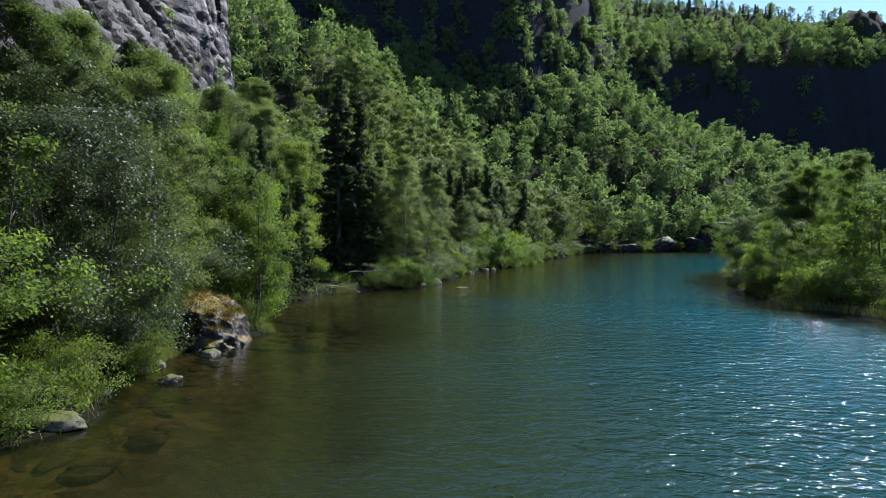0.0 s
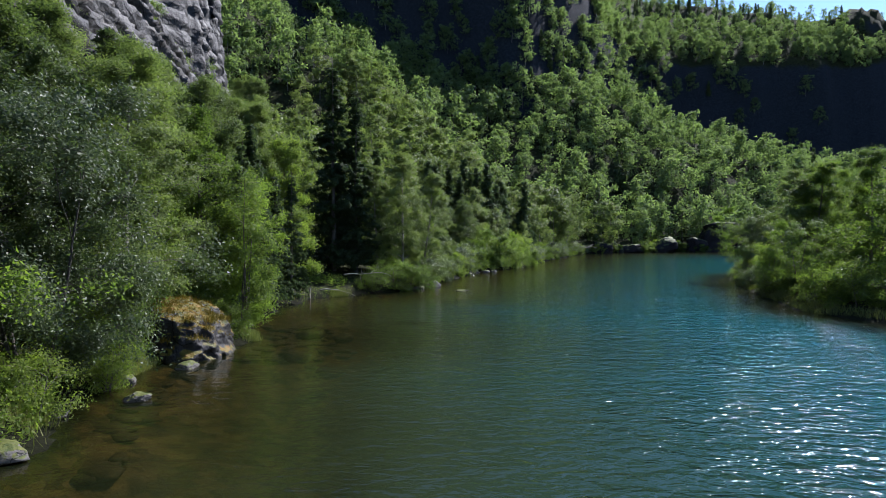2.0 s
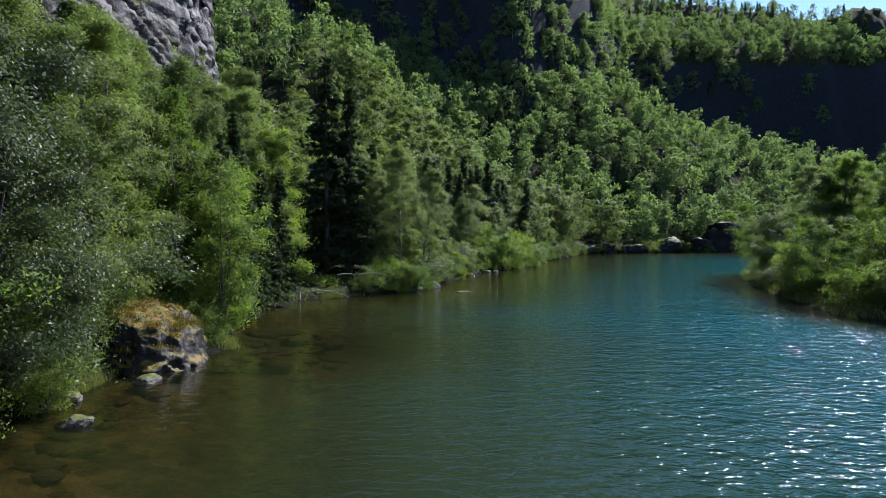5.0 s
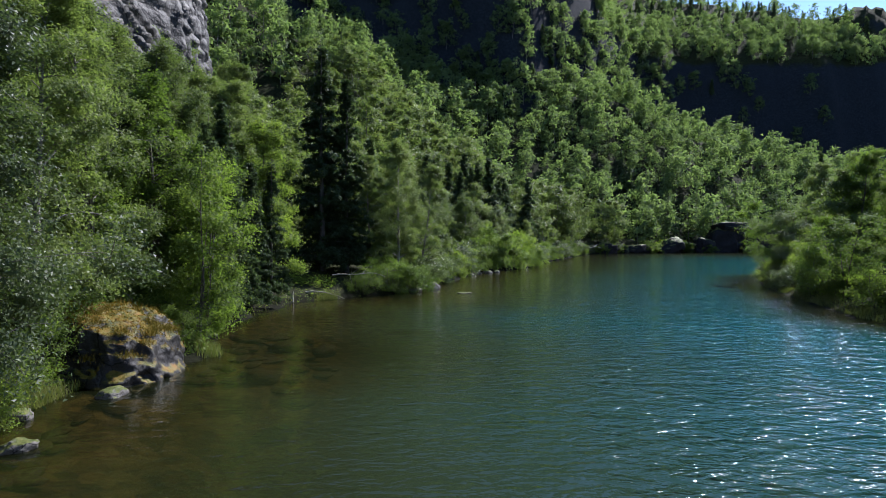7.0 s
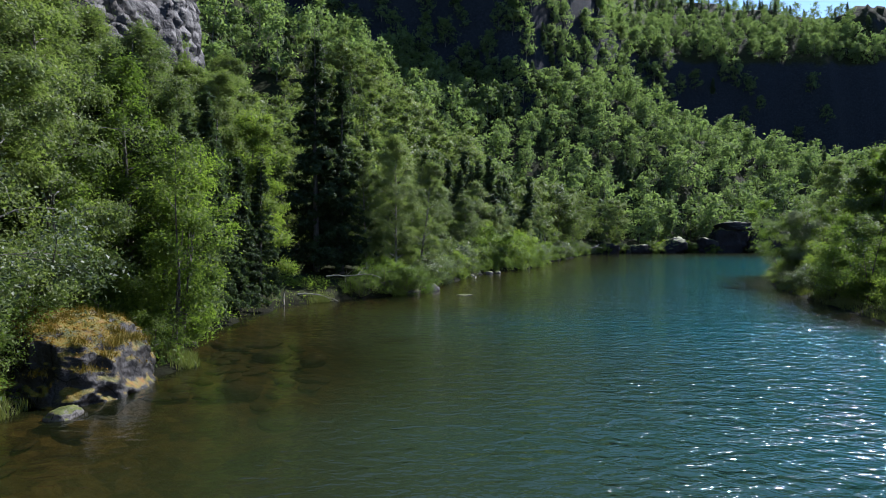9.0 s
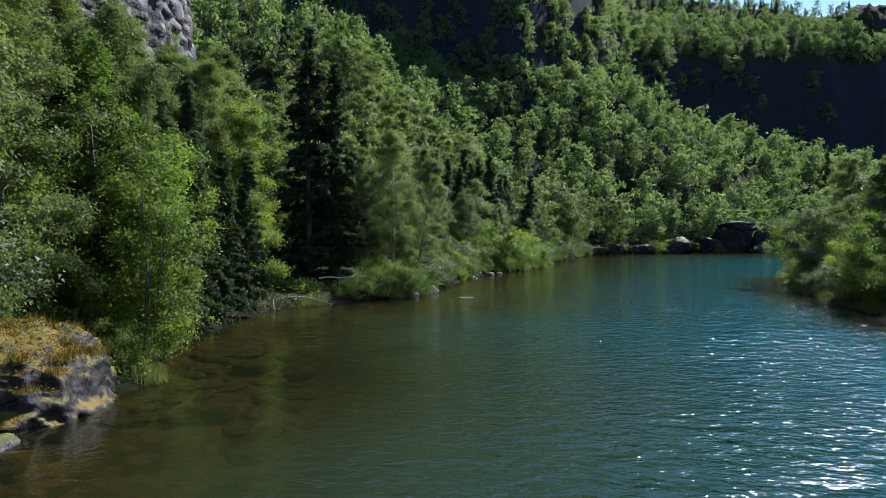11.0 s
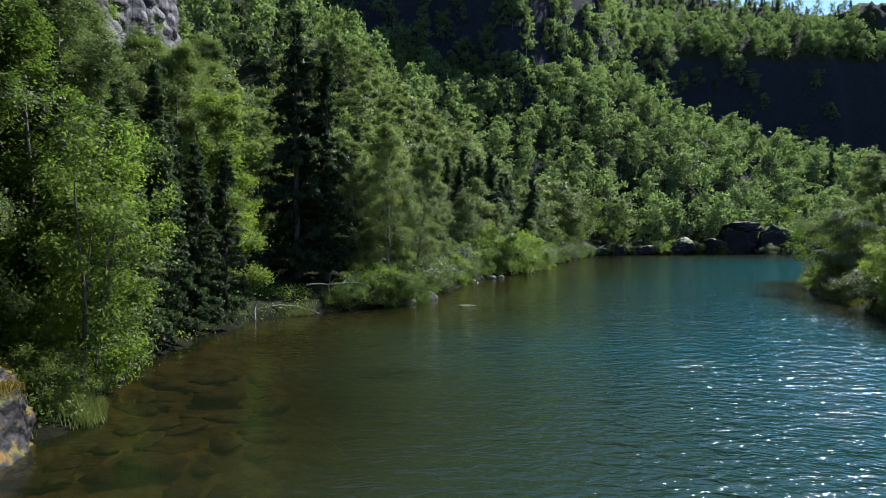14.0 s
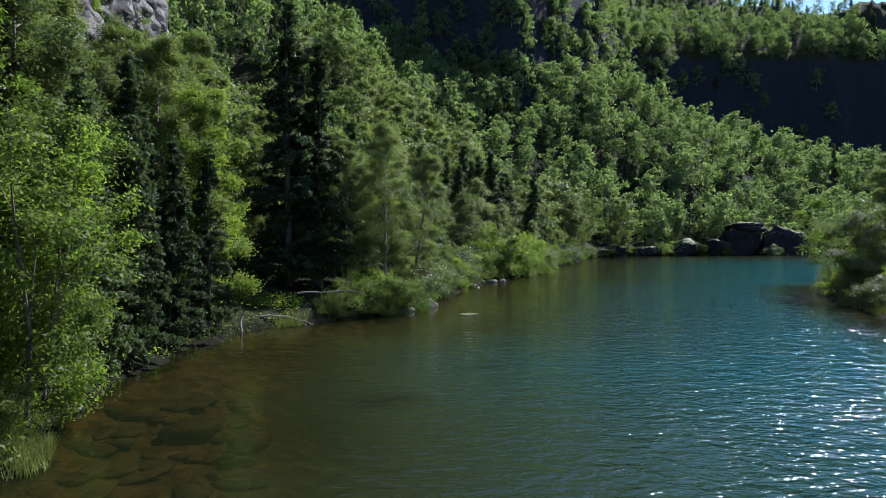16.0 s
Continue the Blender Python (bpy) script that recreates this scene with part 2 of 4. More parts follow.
def land_height(x, y):
    """Height of the ground sheet, the lake bed under the water included."""
    x, y = np.asarray(x, float), np.asarray(y, float)
    d = line_distance(x, y, FOOT) + 0.35 * waves(x, y, 5.0, 3)
    shore = line_distance(x, y, LEFT_SHORE + RIGHT_SHORE) + 0.35 * waves(x, y, 5.0, 3)
    up = np.maximum(d, 0)
    # a wooded shelf below the bare cliff, steeper everywhere else
    front = (x + 41) * 0.8 - (y - 111) * 0.56
    climb = 0.95 - 0.57 * smooth(-42, -20, front) * smooth(152, 112, y) * smooth(-4, -22, x)
    slope = 0.30 * np.minimum(up, 1) + 0.22 * np.minimum(up, 16) + climb * np.maximum(up - 16, 0) + 2.2 * waves(x, y, 26, 7) * smooth(6, 30, up) + 4.0 * waves(x, y, 70, 8) * smooth(25, 70, up)
    slope = slope + 0.45 * np.maximum(up - 46, 0) * np.exp(-((x - 10) / 34) ** 2)
    # spur in front, gully and dark wall behind it
    cap = 53 - 0.55 * np.clip(x - 62, 0, 20) - 0.25 * np.maximum(x - 80, 0) - 3 * smooth(95, 125, x) + 20 * smooth(-40, -58, x) - 9 * np.exp(-((x - 3) / 6) ** 2)
    spur = cap - np.log1p(np.exp(np.clip((cap - slope) / 3, -30, 60))) * 3
    wall_y = 198.5 + 0.12 * (x - 20) + 0.88 * (np.clip(x - 30, 0, 66) + 5 * np.exp(-np.abs(x - 30) / 7)) + 4 * waves(x, y * 0, 45, 11) + 0.8 * waves(x, y * 0, 14, 12)
    back = y - wall_y
    rise = smooth(0, 20, back) * (np.maximum(30, 78 - cap) + 30 * smooth(92, 20, x)) + np.maximum(back - 8, 0) * 0.85
    spur = spur - 6 * smooth(-26, -4, back) * (1 - smooth(-4, 4, back)) * smooth(60, 100, x)
    hill = spur + rise * smooth(-140, -70, x)
    top = 159.5 - 0.2 * np.clip(x - 20, 0, 90) - 0.17 * np.maximum(x - 110, 0) - 0.25 * np.maximum(x - 190, 0) + 2.0 * waves(x, y, 40, 14)
    hill = np.minimum(hill, top) + 19 * np.exp(-(((x - 226) / 16) ** 2 + ((y - 318) / 14) ** 2)) * (1 + 0.22 * waves(x, y, 11, 17))
    # high ground behind the bare cliff
    hill = np.maximum(hill, 40 * smooth(5, 20, line_distance(x, y, CLIFF_LINE)))
    bank = 0.35 * np.minimum(np.maximum(shore, 0), 0.8) + 0.12 * np.minimum(np.maximum(shore, 0), 8) + 0.25 * waves(x, y, 9, 5) * smooth(1, 6, shore) + 0.02 * np.maximum(shore - 20, 0)
    right = 0.9 * np.maximum(x - 130, 0) ** 0.9 * smooth(140, 60, y)
    land = np.where(d > 0, hill, bank + right)
    deepness = np.minimum(np.maximum(-shore, 0), 12)
    bed = -(0.20 * np.minimum(deepness, 4.5) + 0.26 * np.maximum(deepness - 4.5, 0)) + 0.05 * waves(x, y, 1.7, 9)
    return np.where(shore > 0, np.maximum(land, 0.02), np.minimum(bed, -0.02))


def ground_z(x, y):
    return float(land_height(np.array([x]), np.array([y]))[0])


def sheet(name, xs, ys, z, material):
    me = bpy.data.meshes.new(name)
    gx, gy = np.meshgrid(xs, ys)
    co = np.stack([gx, gy, z(gx, gy)], -1).reshape(-1, 3)
    nx, ny = len(xs), len(ys)
    i = np.arange((nx - 1) * (ny - 1))
    a = i // (nx - 1) * nx + i % (nx - 1)
    quads = np.stack([a, a + 1, a + nx + 1, a + nx], 1)
    fill(me, co, quads)
    me.materials.append(material)
    me.polygons.foreach_set("use_smooth", np.ones(len(quads), bool))
    return new(name, me), co


def fill(me, co, quads, mats=None):
    me.vertices.add(len(co))
    me.vertices.foreach_set("co", np.asarray(co, np.float32).ravel())
    me.loops.add(quads.size)  # all faces have the same number of corners
    me.loops.foreach_set("vertex_index", np.asarray(quads, np.int32).ravel())
    me.polygons.add(len(quads))
    me.polygons.foreach_set("loop_start", np.arange(0, quads.size, quads.shape[1], dtype=np.int32))
    if mats is not None:
        me.polygons.foreach_set("material_index", np.asarray(mats, np.int32))
    me.update(calc_edges=True)


def steps(*runs):
    out = []
    for a, b, s in runs:
        out.extend(np.arange(a, b, s))
    out.append(runs[-1][1])
    return np.array(out)


xs = steps((-2500, -500, 250), (-500, -150, 25), (-150, -50, 3.0), (-50, -20, 1.2), (-20, -4, 0.4), (-4, 36, 1.0), (36, 260, 2.5), (260, 500, 20), (500, 2500, 250))
ys = steps((-2500, -300, 200), (-300, -20, 20), (-20, 5, 2.0), (5, 60, 0.5), (60, 110, 1.2), (110, 380, 2.0), (380, 600, 20), (600, 2500, 200))
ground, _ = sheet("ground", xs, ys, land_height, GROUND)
tagged(ground, "steep mossy forest floor running down into a brown lake bed", "ground", kind="structure")

wx, wy = steps((-30, 100, 0.8)), steps((-190, -10, 6), (-10, 160, 0.8))
water, wco = sheet("water", wx, wy, lambda x, y: x * 0.0, WATER)
tagged(water, "rippled green and teal lake water, clear over the shallows", "water", kind="structure")
wshore = -line_distance(wco[:, 0], wco[:, 1], LEFT_SHORE + RIGHT_SHORE)
wleft = -line_distance(wco[:, 0], wco[:, 1], FOOT)
# flat stones that lie just under the surface: x, y, length, width, depth of the top
SHALLOWS = [(-1.6, 34.5, 0.95, 0.55, 0.10), (-2.2, 13.4, 0.6, 0.45, 0.25), (-4.3, 24.8, 0.85, 0.55, 0.16), (1.8, 47.0, 1.0, 0.5, 0.12), (1.6, 39.0, 0.7, 0.4, 0.2),
            (-6.4, 27.6, 0.8, 0.5, 0.15), (-7.0, 33.0, 0.9, 0.5, 0.10), (-5.0, 32.0, 0.7, 0.45, 0.15)]
shallow = np.zeros(len(wco))
for x, y, a, b, c in SHALLOWS:
    shallow = np.maximum(shallow, (0.95 - c) * np.exp(-(((wco[:, 0] - x) / (a * 1.1)) ** 2 + ((wco[:, 1] - y) / (b * 1.3)) ** 2)))
# blue fades towards the far shore: the trees' olive reflection painted into the water
for label, values in (("deep", np.maximum(smooth(2.0, 11, wshore), smooth(12, 20, wleft) * smooth(0.3, 5.0, wshore)) * (1 - shallow)), ("calm", 1 - smooth(3, 16, wleft) * (1 - 0.5 * smooth(30, 75, wco[:, 1])) * (0.7 + 0.3 * smooth(0, 6, wshore))), ("blue", smooth(5, 29, wleft) * smooth(0, 7, wshore) * (1 - 0.8 * smooth(95, 140, wco[:, 1])))):
    water.data.attributes.new(label, "FLOAT", "POINT").data.foreach_set("value", values.astype(np.float32))


# ---- builders ----
def part(name, me, parent, label=""):
    ob = new(name, me)
    ob.parent = parent
    return tagged(ob, label)


def quad_mesh(name, co, quads, materials, mats=None, shade=False):
    me = bpy.data.meshes.new(name)
    fill(me, co, quads, mats)
    for m in materials:
        me.materials.append(m)
    if shade:
        me.polygons.foreach_set("use_smooth", np.ones(len(quads), bool))
    return me


def tubes(paths, sides=6):
    """Tapered round limbs: each path is (points, radii)."""
    co, quads = [], []
    ring = np.linspace(0, 2 * math.pi, sides, endpoint=False)
    for pts, rad in paths:
        pts = np.asarray(pts, float)
        tang = np.gradient(pts, axis=0)
        tang /= np.linalg.norm(tang, axis=1, keepdims=True) + 1e-9
        ref = np.where(np.abs(tang[:, 2:3]) > 0.9, np.array([[1.0, 0, 0]]), np.array([[0, 0, 1.0]]))
        u = np.cross(tang, ref)
        u /= np.linalg.norm(u, axis=1, keepdims=True) + 1e-9
        v = np.cross(tang, u)
        base = sum(len(c) for c in co)
        r = np.asarray(rad)[:, None, None]
        co.append((pts[:, None, :] + r * (np.cos(ring)[None, :, None] * u[:, None, :] + np.sin(ring)[None, :, None] * v[:, None, :])).reshape(-1, 3))
        for k in range(len(pts) - 1):
            for s in range(sides):
                a, b = base + k * sides + s, base + k * sides + (s + 1) % sides
                quads.append((a, b, b + sides, a + sides))
    return np.concatenate(co), np.array(quads)


def leaf_quads(centres, size, rng, stretch=1.5, lift=0.55):
    """A pointed face for every leaf or spray of leaves, turned mostly outwards and up."""
    n = len(centres)
    mid = centres.mean(0)
    out = (centres - mid) * np.array([1, 1, 0.4])
    out /= np.linalg.norm(out, axis=1, keepdims=True) + 1e-9
    face = rng.normal(size=(n, 3)) * 0.55 + out * 0.5 + np.array([0, 0, lift])
    face /= np.linalg.norm(face, axis=1, keepdims=True)
    axis = np.cross(face, rng.normal(size=(n, 3)))
    axis /= np.linalg.norm(axis, axis=1, keepdims=True) + 1e-9
    other = np.cross(face, axis)
    s = (size * rng.uniform(0.6, 1.35, n))[:, None]
    long = axis * s * stretch
    co = np.stack([centres - long * 0.5, centres + other * s * 0.5 + long * 0.15, centres + long * 0.5 - other * s * 0.35], 1)
    return co.reshape(-1, 3), np.arange(3 * n).reshape(-1, 3)


def limb(start, direction, length, rng, droop=0.3, bits=6, wander=0.12):
    pts, p, d = [np.array(start, float)], np.array(start, float), np.array(direction, float)
    d /= np.linalg.norm(d)
    for k in range(bits):
        d = d + rng.normal(size=3) * wander + np.array([0, 0, -droop * (k / bits)])
        d /= np.linalg.norm(d)
        p = p + d * length / bits
        pts.append(p.copy())
    return np.array(pts)


def broadleaf(seed, height, width, leaves, leaf, low=0.12, stems=1, limbs=26, droop=0.35, lean=0.03, clump=0.42, spread=1.0):
    """Trunks, limbs and leaf sprays of a birch, alder or willow: (wood, foliage) as arrays."""
    rng = np.random.RandomState(seed)
    wood, tips = [], []
    for s in range(stems):
        a = rng.uniform(0, 6.28)
        out = 0.0 if stems == 1 else rng.uniform(0.18, 0.42) * spread
        h = height * (1 if s == 0 else rng.uniform(0.7, 1.0))
        start = (0.12 * stems * math.cos(a) * (stems > 1), 0.12 * stems * math.sin(a) * (stems > 1), -0.4)
        trunk = limb(start, (lean + out * math.cos(a), out * math.sin(a), 1), h + 0.3, rng, -0.25, 9, 0.05)
        r0 = (0.011 * h + 0.015) * (1 if stems == 1 else 0.6)
        wood.append((trunk, np.linspace(r0, 0.008, len(trunk))))
        per = max(6, limbs // stems)
        for k in range(per):
            f = low + (0.97 - low) * ((k + rng.uniform(0, 0.8)) / per)
            i = f * (len(trunk) - 1)
            j = min(int(i), len(trunk) - 2)
            p = trunk[j] + (trunk[j + 1] - trunk[j]) * (i - j)
            az = k * 2.4 + rng.uniform(-0.5, 0.5)
            shape = math.sin(math.pi * min(1, (f - low) / (1 - low) * 0.72 + 0.26)) ** 0.8
            ln = max(0.5, width * 0.5 * shape * rng.uniform(0.6, 1.2))
            br = limb(p, (math.cos(az), math.sin(az), rng.uniform(0.5, 1.1)), ln * 1.25, rng, droop, 6)
            wood.append((br, np.linspace(max(0.012, r0 * 0.33 * (1 - f * 0.6)), 0.005, len(br))))
            tips.extend((br[q], 0.55 + 0.45 * q / 6) for q in (2, 3, 4, 5, 6, 6))
            for q in range(2):
                m = rng.randint(2, 6)
                tw = limb(br[m], (math.cos(az + rng.uniform(-1.3, 1.3)), math.sin(az + rng.uniform(-1.3, 1.3)), rng.uniform(-0.1, 0.8)), ln * 0.5, rng, droop * 1.3, 4)
                wood.append((tw, np.linspace(0.011, 0.004, len(tw))))
                tips.extend((tw[v], 0.9) for v in (2, 3, 4))
        tips.append((trunk[-1], 0.7))
        tips.append((trunk[-2], 0.9))
    centre = np.array([t[0] for t in tips])
    weight = np.array([t[1] for t in tips]) * (0.08 + 2.0 * rng.rand(len(tips)) ** 3)
    pick = rng.choice(len(tips), leaves, p=weight / weight.sum())
    size = clump * (0.6 + 0.5 * rng.rand(len(tips)))[pick]
    off = rng.normal(size=(leaves, 3)) * size[:, None] * np.array([1, 1, 0.75])
    off[:, 2] -= np.abs(rng.normal(size=leaves)) * size * 0.3
    return wood, leaf_quads(centre[pick] + off, leaf, rng)


def conifer(seed, height, width, leaves, leaf, bare=0.06):
    """A spruce: straight trunk, whorls of drooping boughs with hanging sprays."""
    rng = np.random.RandomState(seed)
    trunk = limb((0, 0, -0.4), (0, 0, 1), height + 0.4, rng, 0, 8, 0.01)
    wood, centres = [(trunk, np.linspace(0.014 * height, 0.01, len(trunk)))], []
    whorls = int(height * 2.1)
    for k in range(whorls):
        f = bare + (0.985 - bare) * k / whorls
        z = f * height
        for b in range(rng.randint(4, 7)):
            az, ln = rng.uniform(0, 6.28), width * 0.5 * (1 - f) ** 0.85 * rng.uniform(0.6, 1.15) + 0.12
            br = limb((0, 0, z), (math.cos(az), math.sin(az), 0.15), ln, rng, 0.35, 4, 0.06)
            if ln > 0.5:
                wood.append((br, np.linspace(0.02, 0.006, len(br))))
            n = max(4, int(ln * 10))
            t = rng.rand(n) ** 0.7 * 3.99
            i = t.astype(int)
            c = br[i] + (br[i + 1] - br[i]) * (t - i)[:, None] + rng.normal(size=(n, 3)) * 0.10 * np.array([1, 1, 0.5])
            c[:, 2] -= rng.rand(n) * 0.18
            centres.append(c)
    centres = np.concatenate(centres)
    pick = rng.choice(len(centres), leaves)
    return wood, leaf_quads(centres[pick] + rng.normal(size=(leaves, 3)) * 0.07, leaf, rng, 2.4, 0.3)


def tree(name, data, bark, foliage, label, category="tree", sides=6):
    """A tree at the origin: an Empty with a trunk and a crown."""
    wood, (lc, lq) = data
    thing = tagged(new(name), label, category)
    thick = max(r[0] for _, r in wood)
    stems = []
    for w in wood:
        if w[1][0] > 0.6 * thick:
            stems.append([])
        stems[-1].append(w)
    for limbs in stems:
        wc, wq = tubes(limbs, sides)
        kind = "trunk" if len(stems) == 1 else "stem"
        part(kind, quad_mesh(kind, wc, wq, [bark], shade=True), thing)
    part("crown", quad_mesh("crown", lc, lq, [foliage]), thing)
    return thing


def turn(x, y, z, spin, size, tilt=0.0):
    return Matrix.Translation((x, y, z)) @ Euler((tilt, 0, spin)).to_matrix().to_4x4() @ Matrix.Scale(size, 4)


class Planter:
    """Sets the first tree of a kind in its place, then copies of it."""

    def __init__(self, kinds):
        self.kinds, self.used = kinds, set()

    def put(self, kind, x, y, spin, size, tilt=0.0, z=None, group=""):
        ob = self.kinds[kind]
        z = ground_z(x, y) - 0.05 if z is None else z
        m = turn(x, y, z, spin, size, tilt)
        if kind in self.used:
            made = copy_thing(ob, m)
            made.matrix_basis = m
        else:
            ob.matrix_basis = m
            self.used.add(kind)
            made = ob
        if group:
            made["group"] = group
        return made


def rock_mesh(name, seed, size, material, rough=0.22, cuts=4, bottom=-0.3, facets=7, blocky=False, crag=0.0):
    """An angular, worn boulder with its base cut flat."""
    rng = np.random.RandomState(seed)
    bm = bmesh.new()
    bmesh.ops.create_icosphere(bm, subdivisions=cuts, radius=1.0)
    planes = [(Vector(rng.normal(size=3)).normalized(), rng.uniform(0.55, 0.85)) for _ in range(facets)]
    shift = Vector(rng.uniform(-50, 50, 3))
    for v in bm.verts:
        p = v.co.copy()
        if blocky:
            p *= 0.80 / (p.x ** 8 + p.y ** 8 + p.z ** 8) ** 0.125
        for n, k in planes:
            over = p.dot(n) - k
            if over > 0:
                p -= n * over * 0.86
        p *= 1 + rough * noise.fractal(p * 1.4 + shift, 1.0, 2.0, 3) + rough * 0.35 * noise.fractal(p * 5 + shift, 1.0, 2.0, 3)
        if crag:
            p *= 1 + crag * (noise.ridged_multi_fractal(p * 3.4 + shift, 0.9, 2.2, 5, 1.0, 2.0) - 1.2)
        p.z = max(p.z, bottom)
        v.co = Vector((p.x * size[0], p.y * size[1], p.z * size[2]))
    me = bpy.data.meshes.new(name)
    bm.to_mesh(me)
    bm.free()
    me.materials.append(material)
    me.polygons.foreach_set("use_smooth", np.ones(len(me.polygons), bool))
    return me


# ---- cliff above the trees ----
def cliff_point(along, h):
    """Place on the rock face: metres along its foot from the lake end, metres up."""
    line = np.array(CLIFF_LINE, float)
    run = np.r_[0, np.cumsum(np.hypot(*np.diff(line, axis=0).T))]
    soft = [np.interp(along + o, run, line[:, k]) for k in (0, 1) for o in (-1.5, 0, 1.5)]
    x, y = sum(soft[:3]) / 3, sum(soft[3:]) / 3
    ax, ay = np.interp(along + 4, run, line[:, 0]) - np.interp(along - 4, run, line[:, 0]), np.interp(along + 4, run, line[:, 1]) - np.interp(along - 4, run, line[:, 1])
    ln = np.hypot(ax, ay) + 1e-9
    corner = smooth(126, 133, along)
    back = 0.12 * np.minimum(h, 13) + (0.52 - 0.40 * corner) * np.maximum(h - 13, 0)
    return x - ay / ln * back, y + ax / ln * back, 2.0 + h, -ay / ln, ax / ln, corner


def cliff():
    """A steep bare rock face of leaning slabs, ledges and cracks, that ends in a sharp corner."""
    along, across = 330, 150
    u, v = np.meshgrid(np.linspace(78, 178, along), np.linspace(0, 46, across))
    x, y, z, inx, iny, corner = cliff_point(u, v)
    fold = np.zeros(u.shape)
    for i in range(across):
        for j in range(along):
            a, h, c = u[i, j], v[i, j], corner[i, j]
            wobble = noise.fractal(Vector((a * 0.10, h * 0.10, 2.2)), 1.0, 2.0, 3)
            # slabs that overhang one another along slanting cracks, upright ribs at the corner
            slab = (h * 0.46 + a * 0.18 + 1.0 * wobble) / 1.15
            step = slab - math.floor(slab)
            rib = (a * 0.9 + 0.8 * noise.fractal(Vector((a * 0.3, h * 0.06, 7.0)), 1.0, 2.0, 4)) / 2.0
            rib = abs(rib - math.floor(rib) - 0.5)
            grain = noise.ridged_multi_fractal(Vector(((h * 0.9 + a * 0.38) * 0.55, (a * 0.9 - h * 0.38) * 0.06, 5.0)), 0.8, 2.1, 5, 1.0, 2.0)
            fine = noise.fractal(Vector((a * 0.8, h * 0.8, 9.0)), 0.9, 2.1, 4)
            fold[i, j] = (1 - c) * (1.25 * step ** 1.5 + 0.5 * grain) + c * (2.2 * rib + 0.35 * grain) + 0.9 * wobble + 0.16 * fine
    fold -= 3.5 * np.exp(-((u - 126) / 1.8) ** 2)
    co = np.stack([x - inx * fold, y - iny * fold, z], -1).reshape(-1, 3)
    i = np.arange((along - 1) * (across - 1))
    q = i // (along - 1) * along + i % (along - 1)
    me = quad_mesh("cliff_face", co, np.stack([q, q + 1, q + along + 1, q + along], 1), [CLIFF])
    ob = new("cliff_face", me)
    thick = ob.modifiers.new("thickness", "SOLIDIFY")
    thick.thickness, thick.offset = 6.0, -1.0
    return tagged(ob, "steep bare grey rock face above the trees", "cliff", kind="structure")


cliff()

# ---- kinds of tree ----
kinds = {}
for k in range(4):
    kinds["birch_near", k] = tree("birch_tree", broadleaf(10 + k, 12.0, 4.4, 64000, 0.067, low=0.10, limbs=46, droop=0.5, clump=0.23), BIRCH_BARK, BIRCH,
                                  "tall birch tree with small green leaves on the lake bank")
for k in range(3):
    kinds["alder_near", k] = tree("alder_tree", broadleaf(30 + k, 6.0, 4.2, 21000, 0.078, low=0.05, stems=4, limbs=34, droop=0.2, clump=0.23), DARK_BARK, ALDER,
                                  "bright green alder with several thin stems by the water")
kinds["alder_slim", 0] = tree("alder_tree", broadleaf(34, 8.0, 3.0, 26000, 0.078, low=0.03, stems=5, limbs=46, droop=0.15, clump=0.25, spread=0.35), DARK_BARK, ALDER,
                              "slim bright yellow-green alder with a cluster of thin stems")
for k in range(2):
    kinds["alder_tall", k] = tree("alder_tree", broadleaf(36 + k, 11.0, 4.4, 40000, 0.080, low=0.05, limbs=34, droop=0.3, clump=0.26), DARK_BARK, ALDER,
                                  "tall bright green alder leaning over the dark bank")
for k in range(2):
    kinds["willow_near", k] = tree("willow_tree", broadleaf(40 + k, 8.0, 6.0, 84000, 0.057, low=0.04, stems=3, limbs=44, droop=0.25, clump=0.27), DARK_BARK, WILLOW,
                                   "grey-green willow with a wide rounded crown")
for k in range(2):
    kinds["bush_near", k] = tree("shore_bush", broadleaf(50 + k, 1.9, 2.2, 9000, 0.056, low=0.05, stems=5, limbs=20, droop=0.2, clump=0.2), DARK_BARK, ALDER,
                                 "low leafy green bush at the water's edge", "bush")
for k in range(2):
    kinds["spruce_near", k] = tree("spruce_tree", conifer(60 + k, 15.0, 5.2, 34000, 0.115), DARK_BARK, NEEDLE, "tall dark green spruce among birches")
for k in range(4):
    kinds["birch_mid", k] = tree("birch_tree", broadleaf(70 + k, 10.5, 4.2, 14000, 0.13, low=0.10, limbs=32, droop=0.45, clump=0.30), BIRCH_BARK, BIRCH,
                                 "green birch tree on the wooded slope", sides=3)
for k in range(2):
    kinds["willow_mid", k] = tree("willow_tree", broadleaf(80 + k, 7.0, 5.4, 12000, 0.135, low=0.03, stems=3, limbs=24, clump=0.28), DARK_BARK, WILLOW,
                                  "grey-green willow with a wide crown by the lake", sides=3)
for k in range(2):
    kinds["spruce_mid", k] = tree("spruce_tree", conifer(90 + k, 12.0, 4.6, 12000, 0.18), DARK_BARK, NEEDLE, "dark narrow spruce on the wooded slope", sides=3)
for k in range(3):
    kinds["bush_mid", k] = tree("shore_bush", broadleaf(100 + k, 3.4, 3.8, 6500, 0.125, low=0.03, stems=4, limbs=16, clump=0.28), DARK_BARK, WILLOW if k == 1 else ALDER,
                                "rounded green bush on the lake shore", "bush", sides=3)
for k in range(4):
    kinds["birch_far", k] = tree("birch_tree", broadleaf(110 + k, 10.5, 5.2, 4200, 0.22, low=0.12, limbs=16, clump=0.36), BIRCH_BARK, BIRCH,
                                 "birch tree high on the wooded slope", sides=3)
plant = Planter(kinds)

